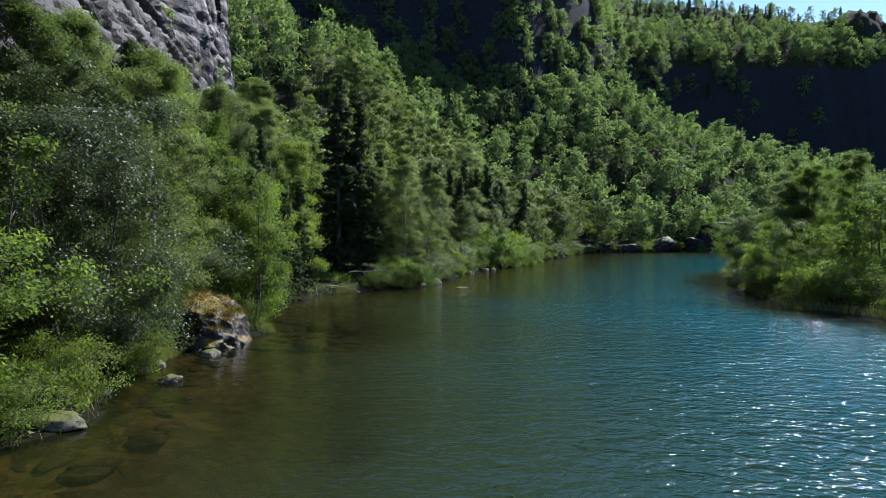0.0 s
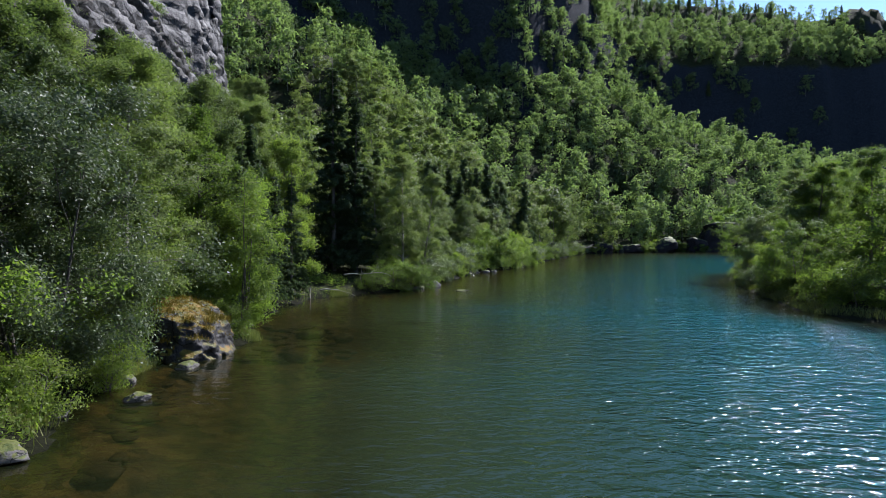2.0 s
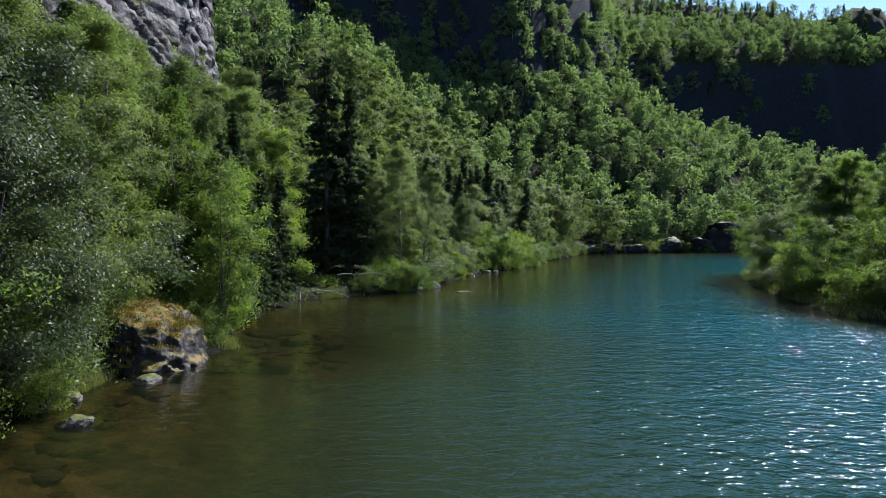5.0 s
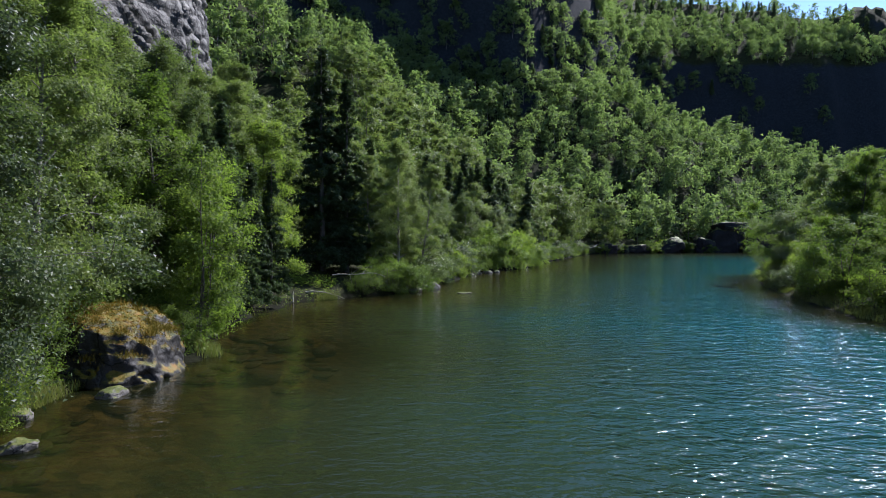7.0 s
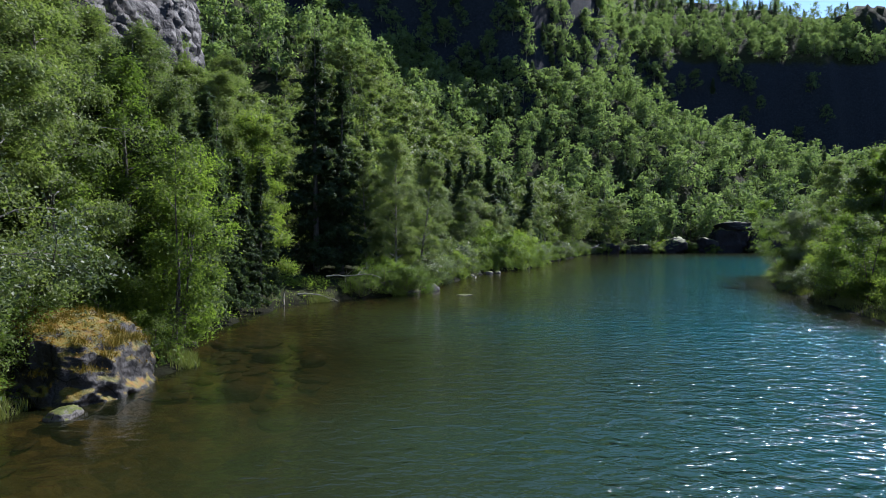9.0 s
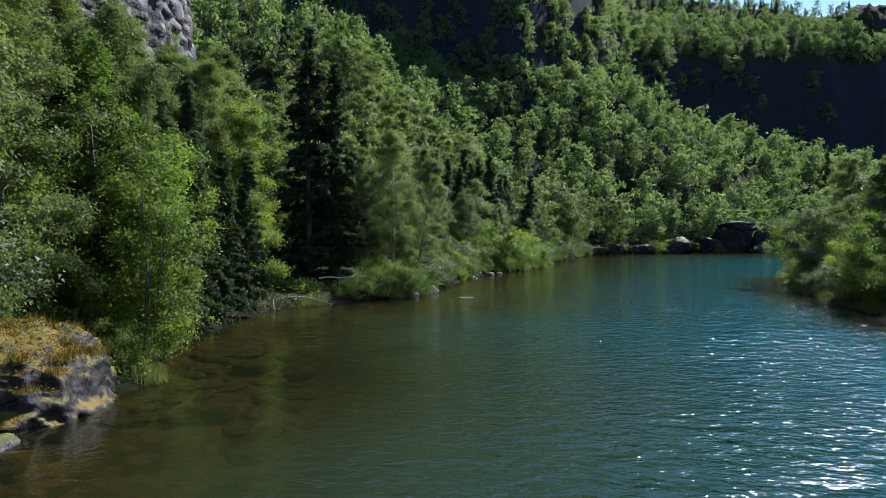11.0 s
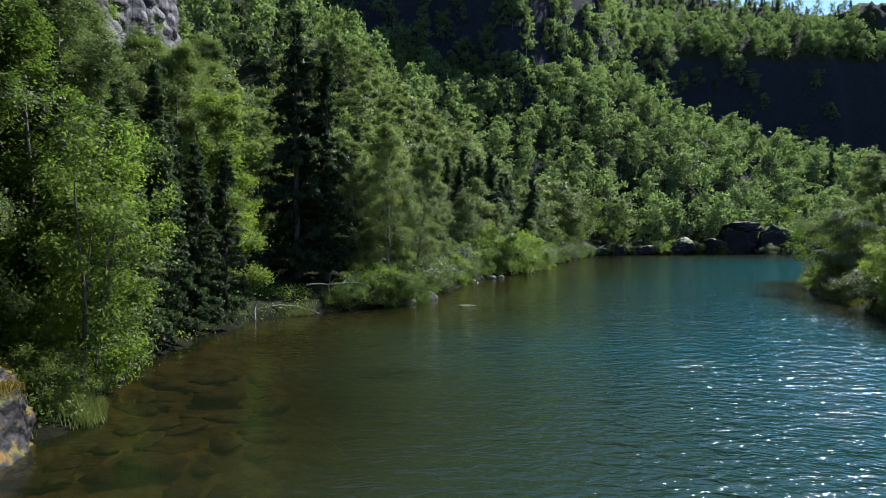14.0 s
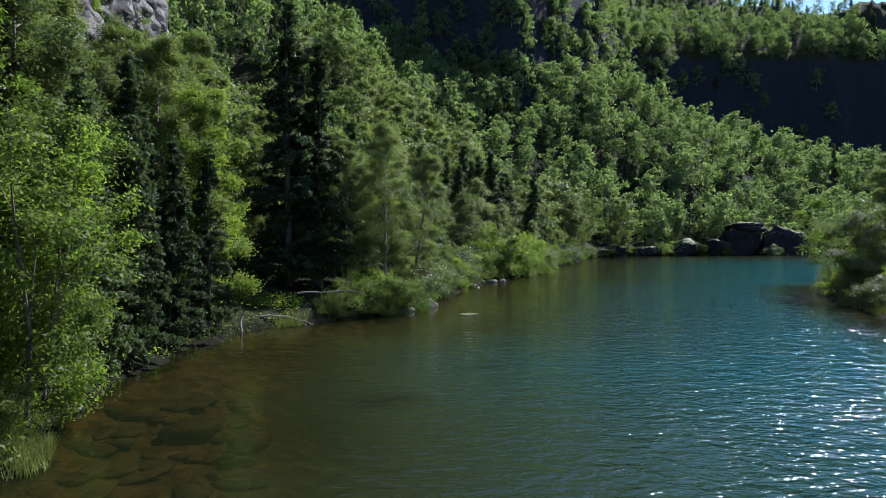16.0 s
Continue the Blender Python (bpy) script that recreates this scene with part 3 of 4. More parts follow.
# trees of the left bank that stand out: kind, number, x, y, spin, size
SINGLE = [
    ("alder_near", 0, -11.6, 12.2, 0.3, 1.05), ("alder_near", 1, -12.8, 15.4, 2.0, 1.15), ("willow_near", 0, -12.6, 20.2, 0.4, 1.25),
    ("birch_near", 0, -12.4, 24.6, 1.0, 1.0), ("birch_near", 1, -15.6, 22.4, 2.2, 1.1), ("birch_near", 2, -13.2, 29.5, 3.0, 1.05),
    ("alder_slim", 0, -10.4, 31.4, 1.0, 1.0), ("alder_tall", 1, -12.7, 33.4, 4.0, 1.0), ("birch_near", 3, -14.2, 36.5, 0.7, 1.1),
    ("spruce_near", 0, -12.7, 41.6, 4.1, 0.8), ("alder_tall", 1, -11.6, 46.4, 5.2, 1.05), ("spruce_near", 0, -13.6, 35.3, 1.2, 0.8), ("spruce_near", 1, -13.3, 38.0, 4.2, 0.75), ("spruce_near", 0, -11.0, 45.2, 1.0, 0.6), ("alder_slim", 0, -12.0, 32.9, 2.4, 1.05), ("alder_slim", 0, -12.8, 30.2, 4.4, 1.1),
    ("spruce_mid", 0, -13.2, 37.2, 1.0, 0.75), ("spruce_mid", 1, -13.6, 40.2, 2.0, 0.8), ("spruce_mid", 0, -12.9, 43.6, 3.0, 0.7), ("spruce_mid", 1, -13.0, 48.6, 4.0, 0.8),
    ("spruce_mid", 1, -15.0, 34.8, 0.4, 0.85),
    ("spruce_near", 0, -9.7, 55.3, 0.5, 1.25), ("spruce_near", 1, -7.9, 56.2, 1.5, 1.1), ("birch_near", 2, -6.0, 57.5, 1.6, 0.85),
    ("birch_near", 3, -3.6, 57.0, 2.6, 1.0), ("birch_near", 1, -1.9, 62.0, 0.1, 0.88), ("spruce_near", 0, -16.8, 32.0, 2.5, 0.95),
    ("spruce_near", 1, -17.5, 44.0, 3.5, 0.95), ("birch_near", 3, -17.0, 28.5, 5.0, 1.15), ("birch_near", 2, -16.0, 17.0, 4.4, 1.1),
    ("birch_near", 0, -15.8, 39.5, 2.9, 1.15), ("birch_near", 2, -14.8, 47.5, 0.2, 1.15), ("willow_near", 1, -15.0, 11.0, 1.1, 1.2),
    ("spruce_near", 1, -11.5, 36.0, 2.1, 0.68), ("spruce_near", 0, -11.5, 39.2, 3.3, 0.62), ("spruce_near", 1, -11.4, 42.6, 0.3, 0.6), ("spruce_near", 0, -11.3, 34.2, 5.3, 0.45),
    ("birch_near", 1, -16.8, 31.0, 0.9, 1.12), ("birch_near", 0, -16.9, 35.0, 2.9, 1.15), ("birch_near", 3, -17.0, 39.0, 4.9, 1.18), ("birch_near", 2, -17.2, 43.0, 0.2, 1.15),
    ("birch_near", 1, -17.2, 47.0, 1.2, 1.2), ("birch_near", 0, -17.6, 51.5, 2.2, 1.2), ("birch_near", 3, -18.0, 56.0, 3.2, 1.2), ("birch_near", 2, -20.0, 62.0, 5.2, 1.25), ("birch_near", 1, -23.5, 71.0, 0.4, 1.3),
    ("birch_near", 0, -24.5, 77.0, 1.7, 1.3), ("birch_near", 2, -16.2, 26.0, 1.1, 1.1),
]
for kind, k, x, y, spin, size in SINGLE:
    plant.put((kind, k), x, y, spin, size, group="trees on the left bank")
for k, (x, y, size) in enumerate([(-10.9, 17.2, 0.9), (-11.0, 20.8, 0.7), (-10.7, 14.4, 0.7), (-11.6, 22.0, 0.9), (-10.2, 30.0, 0.7), (-12.6, 24.4, 1.0), (-13.0, 26.0, 1.2), (-12.2, 28.6, 1.0), (-12.0, 23.2, 0.8),
                                  (-4.6, 52.6, 1.3), (-3.6, 53.4, 1.2), (-2.3, 54.6, 1.2), (-5.8, 51.5, 0.8)]):
    plant.put(("bush_near", k % 2), x, y, k * 1.7, size, group="bushes along the left bank")

# woods, thinning from trees of their own to one far wood
rng = np.random.RandomState(5)
taken = [(s[2], s[3]) for s in SINGLE]


def in_view(x, y, margin=0.80):
    return y > 4 and abs(x) < margin * (y + 6) + 6


def scatter(x0, x1, y0, y1, gap):
    for gx in np.arange(x0, x1, gap):
        for gy in np.arange(y0, y1, gap):
            yield gx + rng.uniform(-0.48, 0.48) * gap, gy + rng.uniform(-0.48, 0.48) * gap


mid, far = [], []
for x, y in scatter(-70, 60, 4, 150, 3.6):
    d = float(line_distance(np.array([x]), np.array([y]), FOOT)[0])
    if d < 1.2 or not in_view(x, y) or (y < 96 and line_distance(np.array([x]), np.array([y]), CLIFF_LINE)[0] > -1.0) or min((x - a) ** 2 + (y - b) ** 2 for a, b in taken) < 5.0:
        continue
    if d < 3.2 and 29 < y < 53:
        continue
    if d < 12 and y < 110:
        if y > 52 or rng.rand() < 0.55:
            mid.append((x, y, d))
    elif d < 55 and y < 150 and x > -45 and rng.rand() < 0.62:
        mid.append((x, y, d + 100))
for x, y, d in mid:
    size, spin = rng.uniform(0.75, 1.2), rng.uniform(0, 6.28)
    if d < 3.0:
        plant.put(("bush_mid", rng.randint(3)), x, y, spin, size, group="bushes along the lake shore")
    elif d < 100 and y > 30 and rng.rand() < 0.22:
        plant.put(("spruce_mid", rng.randint(2)), x, y, spin, size * 0.95, group="trees on the slope")
    elif d < 100:
        kind = ("birch_mid", rng.randint(4)) if rng.rand() < 0.8 else ("willow_mid", rng.randint(2))
        plant.put(kind, x, y, spin, size * (0.75 if d < 6 else 1.0), group="trees on the slope")
    else:
        plant.put(("birch_far", rng.randint(4)), x, y, spin, size * 1.1, group="trees on the slope")

# small trees rooted in the cracks of the cliff
for k, (a, h, size) in enumerate([(126.0, 19.0, 1.0), (126.3, 23.5, 0.9), (126.0, 15.0, 1.1), (112.0, 19.5, 0.6), (107.0, 22.0, 0.7), (103.0, 20.5, 0.6), (100.0, 24.0, 0.7), (135.5, 22.0, 0.8), (94.0, 20.5, 0.7), (137.0, 19.0, 0.8)]):
    cx, cy, cz, nx, ny, _ = cliff_point(a, h)
    plant.put(("bush_mid", (0, 2)[k % 2]), float(cx), float(cy), k * 2.3, size, z=float(cz), group="bushes on the cliff")

# a stand of spruces behind the round bush
for k, (x, y) in enumerate([(2.6, 90), (4.4, 93), (5.6, 97), (7.0, 94.5), (8.8, 99), (10.0, 103), (7.6, 102), (3.6, 98), (11.2, 108), (1.0, 94)]):
    plant.put(("spruce_mid", k % 2), x, y, k * 1.3, 0.95 + 0.09 * (k % 4), group="spruces on the slope")

# a fringe of bushes along the water
def fringe(line, y0, y1, gap, label, inland=(0.2, 1.0), sizes=(0.35, 0.85)):
    walked = 0.0
    for (ax, ay), (bx, by) in zip(line[:-1], line[1:]):
        length = math.hypot(bx - ax, by - ay)
        for k in range(int(length / gap) + 1):
            f = (k + rng.uniform(0, 0.7)) * gap / length
            off = rng.uniform(*inland)
            x, y = ax + (bx - ax) * f - (by - ay) / length * off, ay + (by - ay) * f + (bx - ax) / length * off
            if f <= 1 and y0 < y < y1:
                plant.put(("bush_mid", rng.randint(3)), x, y, rng.uniform(0, 6.28), rng.uniform(*sizes), group=label)


fringe(LEFT_SHORE, 57, 152, 1.9, "bushes along the lake shore")
fringe(RIGHT_SHORE, 47, 99, 2.6, "bushes on the low point of land", (0.5, 1.6), (0.28, 0.6))
fringe(RIGHT_SHORE, 26, 47, 2.4, "bushes on the low point of land", (1.2, 2.6), (0.25, 0.5))

for k, x, y, size in ((0, 6.3, 82.5, 1.45), (2, 8.9, 85.8, 1.3), (0, 4.2, 79.0, 1.1)):
    plant.put(("bush_mid", k), x, y, x, size, group="bushes along the lake shore")

# right-hand point of land
for kind, k, x, y, spin, size in [("alder_near", 0, 26.0, 45.3, 0.3, 0.95), ("alder_tall", 0, 30.5, 50.0, 1.9, 0.95), ("birch_near", 2, 39.0, 67.5, 0.4, 0.95), ("alder_tall", 1, 33.0, 47.5, 1.9, 0.94),
                                  ("bush_near", 0, 25.0, 39.6, 3.0, 1.2), ("bush_near", 1, 25.4, 41.4, 1.0, 1.1), ("bush_near", 1, 25.8, 37.6, 2.0, 1.3), ("bush_near", 0, 26.6, 35.6, 4.0, 1.2),
                                  ("bush_near", 1, 27.4, 39.2, 5.0, 1.4), ("bush_near", 0, 26.4, 46.6, 0.5, 1.2), ("alder_tall", 1, 32.8, 53.0, 4.9, 0.92), ("willow_near", 0, 31.6, 59.8, 4.0, 0.85),
                                  ("alder_near", 1, 30.5, 40.5, 2.0, 1.4), ("alder_near", 0, 31.5, 62.0, 1.0, 1.3),
                                  ("alder_tall", 0, 37.5, 52.0, 3.0, 0.93), ("alder_near", 2, 26.8, 50.0, 5.0, 0.8)]:
    plant.put((kind, k), x, y, spin, size, group="trees on the low point of land")
for x, y in scatter(22, 100, 12, 104, 4.6):
    s = float(line_distance(np.array([x]), np.array([y]), LEFT_SHORE + RIGHT_SHORE)[0])
    if s < 2.0 or not in_view(x, y) or s > 24 or (s > 4 and y < 56 and rng.rand() < 0.6):
        continue
    spin = rng.uniform(0, 6.28)
    if s < 3.2:
        plant.put(("bush_mid", rng.randint(3)), x, y, spin, rng.uniform(0.4, 0.8), group="bushes on the low point of land")
    elif s < 7:
        kind = [("willow_mid", rng.randint(2)), ("birch_mid", rng.randint(4)), ("alder_near", rng.randint(3))][rng.choice(3, p=[0.08, 0.27, 0.65])]
        plant.put(kind, x, y, spin, rng.uniform(0.7, 1.0), group="trees on the low point of land")
    else:
        plant.put(("birch_mid" if s < 14 else "birch_far", rng.randint(4)), x, y, spin, rng.uniform(0.75, 1.0), group="trees on the low point of land")


def far_wood():
    """The woods of the far slopes, of many small crowns, as one piece."""
    r = np.random.RandomState(8)
    shapes = []

    def crown(data, slot):
        wood, (lc, lq) = data
        tc, tq = tubes(wood[:1], 3)
        tris = np.concatenate([tq[:, :3], tq[:, [0, 2, 3]], lq + len(tc)])
        return np.concatenate([tc, lc]), tris, np.r_[np.zeros(2 * len(tq)), np.full(len(lq), slot)]

    for k in range(9):
        shapes.append(crown(broadleaf(130 + k, 9.5, 5.6, 740, 0.50, low=0.02, limbs=18, clump=0.55, droop=0.2), 1))
    for k in range(3):
        shapes.append(crown(conifer(150 + k, 9.5, 3.6, 700, 0.45), 2))
    gx, gy = np.meshgrid(np.arange(-160, 330, 5.6), np.arange(60, 420, 5.6))
    wx2, wy2 = np.meshgrid(np.arange(-90, 330, 4.5), np.arange(108, 330, 3.0))
    plain = gx.size
    gx, gy = np.concatenate([gx.ravel(), wx2.ravel()]), np.concatenate([gy.ravel(), wy2.ravel()])
    x, y = gx + r.uniform(-2.4, 2.4, gx.size), gy + r.uniform(-2.4, 2.4, gx.size)
    extra = np.arange(gx.size) >= plain
    d = line_distance(x, y, FOOT)
    z = land_height(x, y)
    e = 2.0
    steep = np.hypot(land_height(x + e, y) - z, land_height(x, y + e) - z) / e
    ok = (d > 2) & (np.abs(x) < 0.80 * y + 6) & (np.hypot(x - 226, y - 318) > 9) & ~((d < 55) & (y < 150) & (x > -45)) & ~((d < 12) & (y < 110))
    ok &= np.where(steep < 1.4, ~extra, r.rand(x.size) < np.where((x > 6) & (x < 70) & (y < 245), 0.85, np.where(x < 100, 0.62, 0.10)))
    # leave out trees that the slope in front hides from the lake
    for f in np.linspace(0.3, 0.97, 40):
        ok &= land_height(x * f, y * f) + 4.5 < 5 + (z + 8.5 - 5) * f
    ok &= z + 8 < 5 + 0.47 * y + 8
    co, quads, mats, base = [], [], [], 0
    for i in np.flatnonzero(ok):
        spruce = r.rand() < (0.45 if z[i] > 108 else 0.10)
        c, q, m = shapes[9 + r.randint(3)] if spruce else shapes[r.randint(9)]
        a, s = r.uniform(0, 6.28), r.uniform(0.65, 1.25) * (0.72 if z[i] > 108 else 1.0)
        rot = np.array([[math.cos(a), -math.sin(a), 0], [math.sin(a), math.cos(a), 0], [0, 0, r.uniform(0.85, 1.2)]])
        co.append(c @ rot.T * s + np.array([x[i], y[i], z[i]]))
        quads.append(q + base)
        mats.append(m)
        base += len(c)
    me = quad_mesh("far_woods", np.concatenate(co), np.concatenate(quads), [BIRCH_BARK, HAZED_LEAF, NEEDLE], np.concatenate(mats))
    return tagged(new("far_woods", me), "dense green birch woods with scattered spruces on the far slopes", "forest", kind="stuff")


far_wood()

for kind, ob in kinds.items():
    if kind not in plant.used and kind[0] != "bush_mid":
        for piece in (*ob.children_recursive, ob):
            bpy.data.objects.remove(piece)

# bushes between the far boulders
for k, (x, y, size) in enumerate([(64.6, 149.0, 0.75), (75.6, 149.6, 0.9), (50.8, 147.6, 0.7), (59.6, 150.2, 0.9), (42.6, 147.6, 0.6), (77.5, 150.4, 0.7)]):
    plant.put(("bush_mid", k % 3), x, y, k * 1.9, size, group="bushes along the lake shore")

# ---- rocks ----
def rock(name, seed, place, size, spin, material, label, cuts=4, rough=0.22, facets=7, blocky=False, crag=0.0):
    ob = new(name, rock_mesh(name, seed, size, material, rough, cuts, -0.6, facets, blocky, crag))
    ob.matrix_basis = pose(*place, 0, 0, spin)
    return tagged(ob, label, "rock")


def mossy_boulder():
    """A dark, angular boulder with a cap of moss, dry grass and heather."""
    thing = tagged(new("boulder"), "large dark boulder capped with yellow and orange moss", "rock")
    me = rock_mesh("stone_block", 14, (3.2, 2.8, 2.15), BOULDER, 0.12, 6, -0.6, 16, False, 0.09)
    part("stone_block", me, thing)
    r = np.random.RandomState(77)
    pts = np.array([v.co for v in me.vertices if v.normal.z > 0.62 and v.co.z > 0.5])
    clumps = pts[r.choice(len(pts), 46)]
    base = clumps[r.randint(len(clumps), size=5200)] + r.normal(size=(5200, 3)) * np.array([0.13, 0.13, 0.03])
    a, h = r.uniform(0, 6.28, len(base)), r.uniform(0.06, 0.26, len(base))
    side = np.stack([np.cos(a), np.sin(a), 0 * a], 1) * 0.009
    tip = base + np.stack([-np.sin(a) * h * 0.6, np.cos(a) * h * 0.6, h], 1)
    base[:, 2] -= 0.04
    co = np.stack([base - side, base + side, tip], 1).reshape(-1, 3)
    part("dry_grass", quad_mesh("dry_grass", co, np.arange(len(co)).reshape(-1, 3), [DRY_GRASS]), thing, "tufts of yellow and rusty dry grass")
    co, quads = leaf_quads(pts[r.choice(len(pts), 9000)] + r.normal(size=(9000, 3)) * 0.035, 0.05, r, 1.3, 0.9)
    part("moss", quad_mesh("moss", co, quads, [DRY_GRASS]), thing, "uneven cushion of yellow and orange moss")
    thing.matrix_basis = pose(-11.1, 26.5, 0.15, 0, 8, 55)


mossy_boulder()
rock("stone", 5, (-10.5, 15.0, 0.05), (1.5, 0.85, 0.42), 10, STONE, "flat pale stone lying at the water's edge")
rock("stone", 6, (-9.1, 19.6, 0.06), (0.36, 0.26, 0.2), 40, STONE, "small pale stone standing out of the shallows")
rock("stone", 7, (-9.5, 23.9, 0.02), (0.55, 0.38, 0.2), 80, STONE, "small grey stone beside the mossy boulder")
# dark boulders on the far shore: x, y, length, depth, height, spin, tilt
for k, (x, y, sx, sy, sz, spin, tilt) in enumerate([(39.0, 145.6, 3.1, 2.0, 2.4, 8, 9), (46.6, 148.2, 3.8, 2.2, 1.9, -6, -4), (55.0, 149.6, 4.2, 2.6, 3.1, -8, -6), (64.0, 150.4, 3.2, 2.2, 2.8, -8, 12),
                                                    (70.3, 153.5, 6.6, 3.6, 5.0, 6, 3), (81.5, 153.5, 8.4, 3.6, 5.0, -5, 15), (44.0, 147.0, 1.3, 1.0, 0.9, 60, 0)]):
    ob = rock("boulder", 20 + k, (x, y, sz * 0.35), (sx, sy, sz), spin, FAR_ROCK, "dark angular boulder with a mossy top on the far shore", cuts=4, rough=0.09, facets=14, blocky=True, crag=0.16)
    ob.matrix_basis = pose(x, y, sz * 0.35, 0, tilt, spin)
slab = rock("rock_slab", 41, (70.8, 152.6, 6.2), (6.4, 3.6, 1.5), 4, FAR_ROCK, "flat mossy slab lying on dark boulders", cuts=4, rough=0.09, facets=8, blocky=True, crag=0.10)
for k, (x, y, a, b, c) in enumerate(SHALLOWS):
    ob = new("sunken_stone", rock_mesh("sunken_stone", 60 + k, (a, b, 0.34), SUNK, 0.2, 3, -0.6, 9))
    ob.matrix_basis = pose(x, y, -c - 0.26, 0, 0, k * 35)
    tagged(ob, "flat brown stone lying under the lake water", "rock", "sunken stones")
srng = np.random.RandomState(21)
sunk_meshes = [rock_mesh("sunken_stone", 80 + k, (0.52, 0.32, 0.10), SUNK, 0.3, 2, -0.6, 8) for k in range(5)]
for k in range(190):
    x, y = srng.uniform(-10, -4.5), srng.uniform(12, 37)
    off = -float(line_distance(np.array([x]), np.array([y]), LEFT_SHORE)[0])
    if off < 0.4 or off > (4.5 if y > 27 else 2.2):
        continue
    ob = new("sunken_stone", sunk_meshes[k % 5])
    ob.matrix_basis = turn(x, y, min(ground_z(x, y) + 0.05, -0.22), srng.uniform(0, 6.28), srng.uniform(0.5, 1.4))
    tagged(ob, "small flat brown stone on the shallow lake bed", "rock", "sunken stones")
float_stone = rock("stone", 9, (1.75, 53.0, -0.01), (0.62, 0.36, 0.10), 12, STONE, "flat pale stone just breaking the surface")


# ---- undergrowth and shore grass ----
def undergrowth():
    r = np.random.RandomState(31)
    n = 60000
    x, y = r.uniform(-30, 40, n), 5 + 105 * r.rand(n) ** 1.4
    x, y = np.concatenate([x, r.uniform(-17, -8, 100000)]), np.concatenate([y, r.uniform(9, 52, 100000)])
    n = len(x)
    d = line_distance(x, y, LEFT_SHORE + RIGHT_SHORE)
    keep = (d > 0.1) & (d < 9) & (np.abs(x) < 0.85 * y + 8) & (waves(x, y, 3.0, 41) + r.uniform(-0.4, 1.4, n) > 0)
    keep &= ~((x < 0) & (y > 32) & (y < 50) & (d < 7)) | (r.rand(n) < np.where(d < 1.0, 0.2, 0.03))
    x, y = x[keep], y[keep]
    z = land_height(x, y) + r.rand(len(x)) ** 1.5 * 0.6
    co, quads = leaf_quads(np.stack([x, y, z], 1), 0.085, r, 1.6, 0.8)
    return tagged(new("undergrowth", quad_mesh("undergrowth", co, quads, [ALDER])), "low green herbs and ferns under the bank trees", "undergrowth", kind="stuff")


def shore_grass():
    r = np.random.RandomState(32)
    n = 40000
    x, y = r.uniform(-14, 60, n), 5 + 95 * r.rand(n) ** 1.5
    tuft = np.array([(-9.0, 30.6), (-9.3, 30.2), (-10.3, 21.5), (-10.6, 16.5), (-8.0, 48.6), (-2.2, 55.2), (-9.0, 28.5), (-8.9, 29.1), (-9.3, 28.9), (-9.4, 29.6), (-10.9, 24.3), (-11.1, 23.6), (-10.7, 22.9), (-10.3, 24.6)])
    pick = r.randint(len(tuft), size=20000)
    x = np.concatenate([x, tuft[pick, 0] + r.normal(size=20000) * 0.38])
    y = np.concatenate([y, tuft[pick, 1] + r.normal(size=20000) * 0.38])
    ry = r.uniform(33, 60, 14000)
    rx = np.interp(ry, [p[1] for p in RIGHT_SHORE[::-1]], [p[0] for p in RIGHT_SHORE[::-1]]) + r.uniform(-0.1, 1.5, 14000)
    x, y = np.concatenate([x, rx]), np.concatenate([y, ry])
    d = line_distance(x, y, LEFT_SHORE + RIGHT_SHORE)
    keep = (d > -0.25) & (d < 1.0) & (waves(x, y, 4.0, 43) + r.uniform(-0.6, 0.8, len(x)) > 0)
    x, y = x[keep], y[keep]
    base = np.stack([x, y, np.maximum(land_height(x, y), -0.05)], 1)
    a, h = r.uniform(0, 6.28, len(x)), r.uniform(0.12, 0.42, len(x))
    side = np.stack([np.cos(a), np.sin(a), 0 * a], 1) * 0.012
    bend = np.stack([-np.sin(a), np.cos(a), 0 * a], 1) * (h * r.uniform(0.1, 0.7, len(x)))[:, None]
    tip = base + bend + np.stack([0 * h, 0 * h, h], 1)
    co = np.stack([base - side, base + side, tip + side * 0.2, tip - side * 0.2], 1).reshape(-1, 3)
    return tagged(new("shore_grass", quad_mesh("shore_grass", co, np.arange(len(co)).reshape(-1, 4), [GRASS])), "pale green grass along the waterline", "grass", kind="stuff")


undergrowth()
shore_grass()


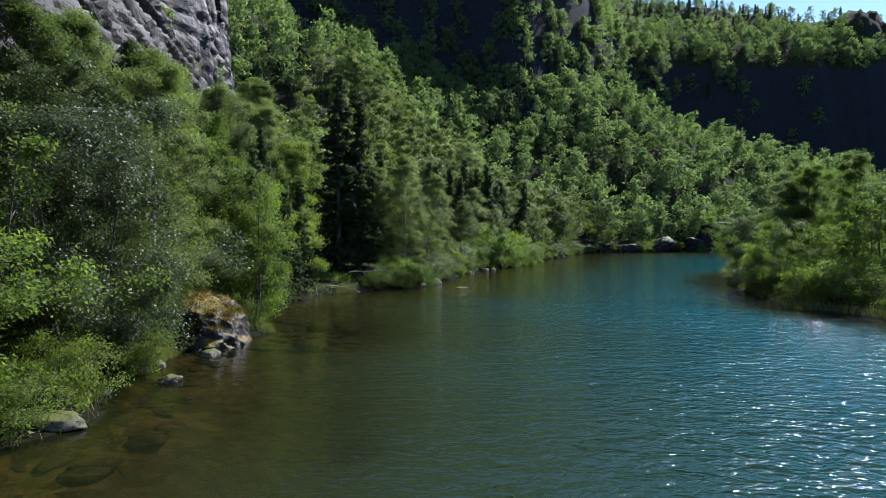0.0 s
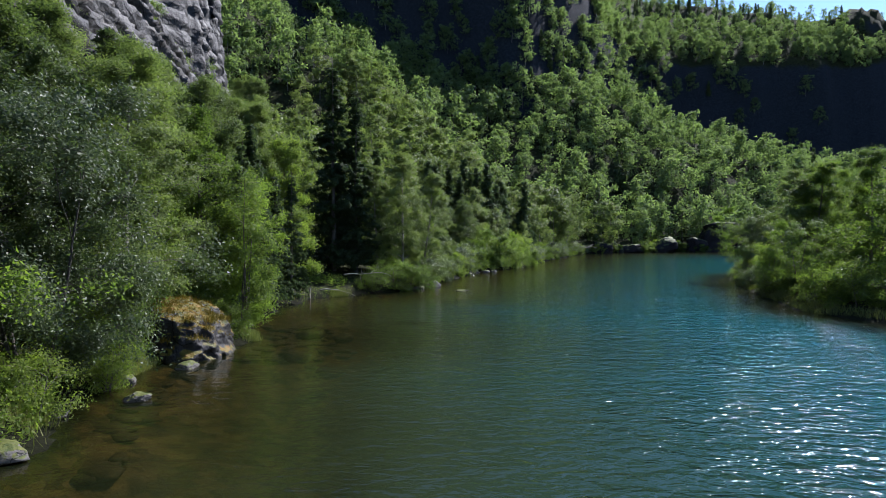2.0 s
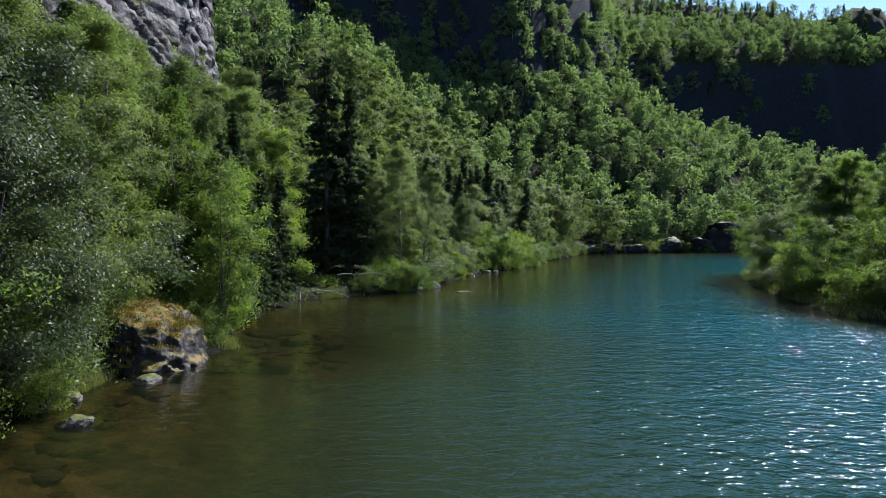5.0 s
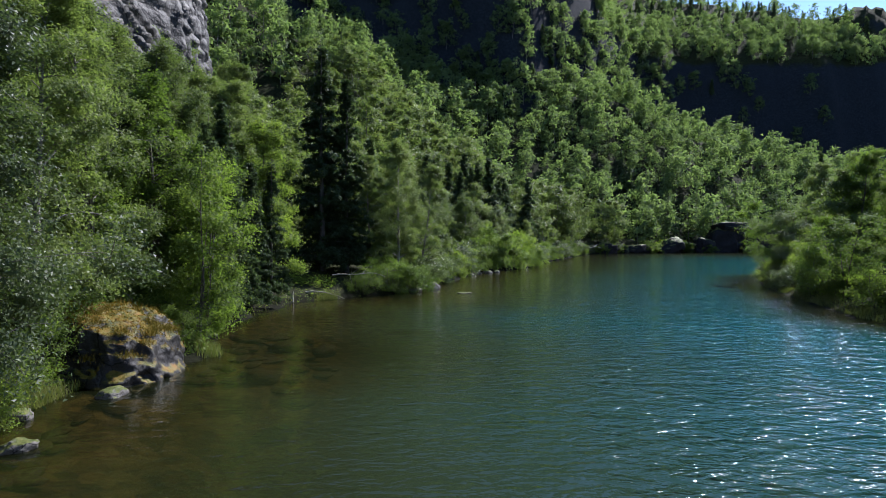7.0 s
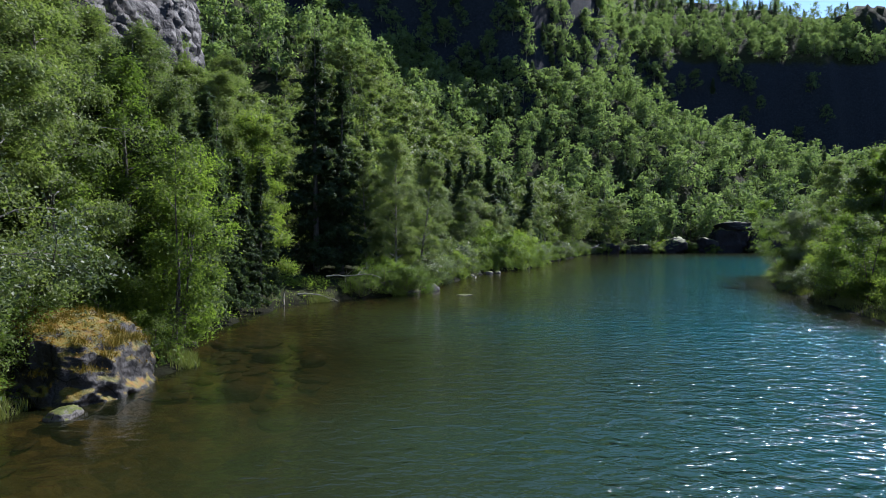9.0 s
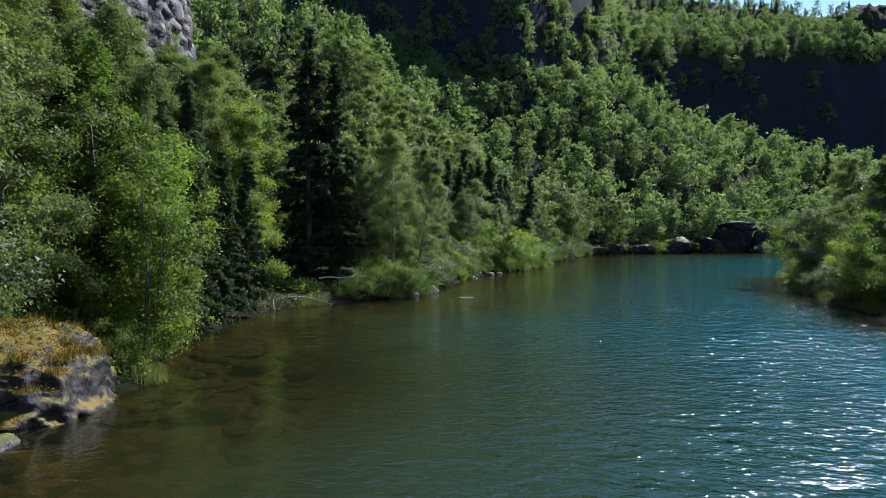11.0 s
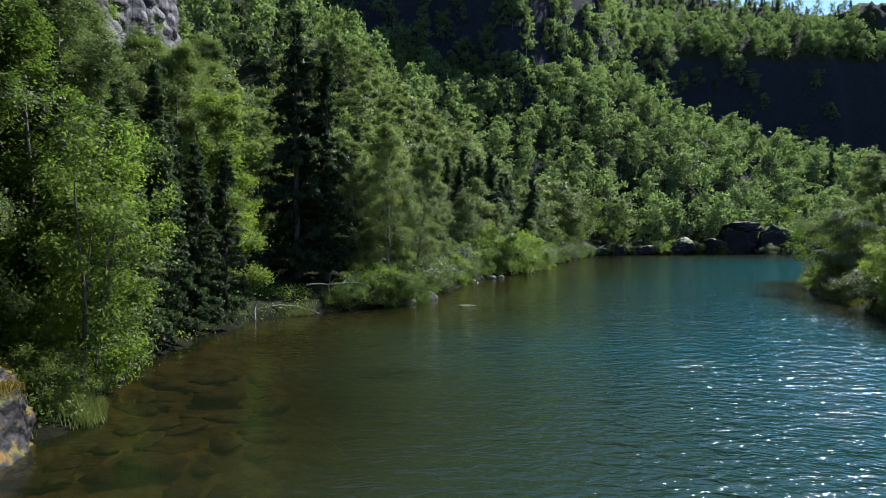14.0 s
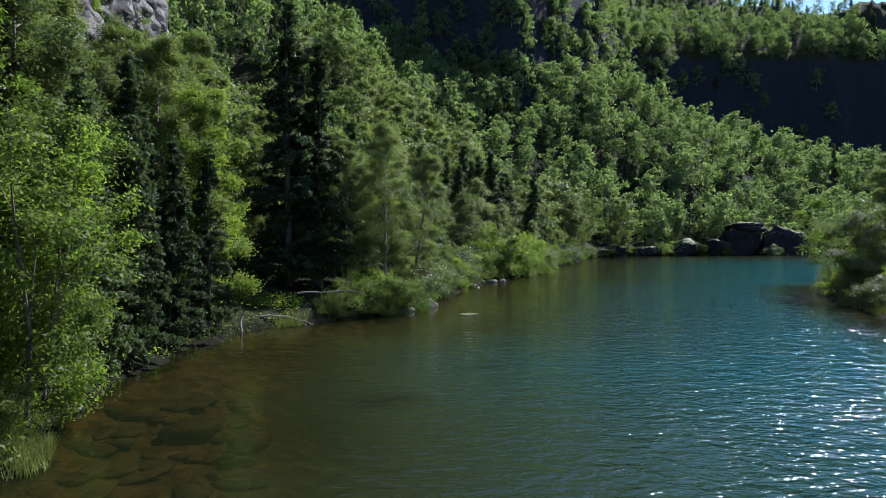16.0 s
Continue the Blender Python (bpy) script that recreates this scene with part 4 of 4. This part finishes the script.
# ---- drift wood and stones along the banks ----
def dead_branch(name, seed, start, way, length, radius, label, twigs=4):
    r = np.random.RandomState(seed)
    main = limb(start, way, length, r, 0.12, 9, 0.10)
    paths = [(main, np.linspace(radius, radius * 0.25, len(main)))]
    for k in range(twigs):
        j = r.randint(3, 9)
        tw = limb(main[j], (main[-1] - main[0]) / length + r.normal(size=3) * 0.6, length * r.uniform(0.15, 0.35), r, 0.1, 4, 0.15)
        paths.append((tw, np.linspace(radius * 0.4, 0.005, len(tw))))
    co, quads = tubes(paths, 7)
    return tagged(new(name, quad_mesh(name, co, quads, [DEAD_WOOD], shade=True)), label, "branch")


dead_branch("dead_branch", 1, (-9.6, 48.6, 0.5), (1.0, 0.25, 0.22), 4.2, 0.06, "bleached dead branch hanging out over the water")
dead_branch("dead_branch", 2, (-8.0, 50.2, 1.6), (1.0, 0.2, 0.35), 4.0, 0.05, "bleached dead branch under the bank trees")
dead_branch("driftwood", 4, (26.3, 49.0, 0.05), (-1.0, 0.15, 0.03), 3.0, 0.09, "half-sunk drift log beside the low point", 3)
dead_branch("driftwood", 5, (29.5, 134.5, 0.9), (1.0, 0.3, -0.10), 6.0, 0.16, "pale fallen trunk on the far shore", 2)
dead_branch("stump", 6, (-10.1, 46.9, -0.2), (0.1, 0.0, 1.0), 1.1, 0.13, "short bleached stump standing at the waterline", 0)
for k, (x, y, a, b) in enumerate([(4.2, 75.6, 0.7, 0.32), (5.4, 76.6, 0.9, 0.4), (6.6, 77.6, 0.6, 0.3), (3.2, 73.0, 0.6, 0.28), (-1.0, 56.9, 1.0, 0.8), (-2.2, 54.2, 0.9, 0.6),
                                  (-10.5, 18.1, 0.5, 0.25), (-10.7, 21.8, 0.6, 0.3), (-10.0, 25.0, 0.4, 0.2), (-9.7, 28.9, 0.5, 0.3), (-10.4, 33.6, 0.5, 0.22)]):
    rock("stone", 120 + k, (x, y, 0.05), (a * 0.8, a * 0.6, b * 0.7), k * 47, STONE, "weathered stone at the edge of the lake", cuts=3)
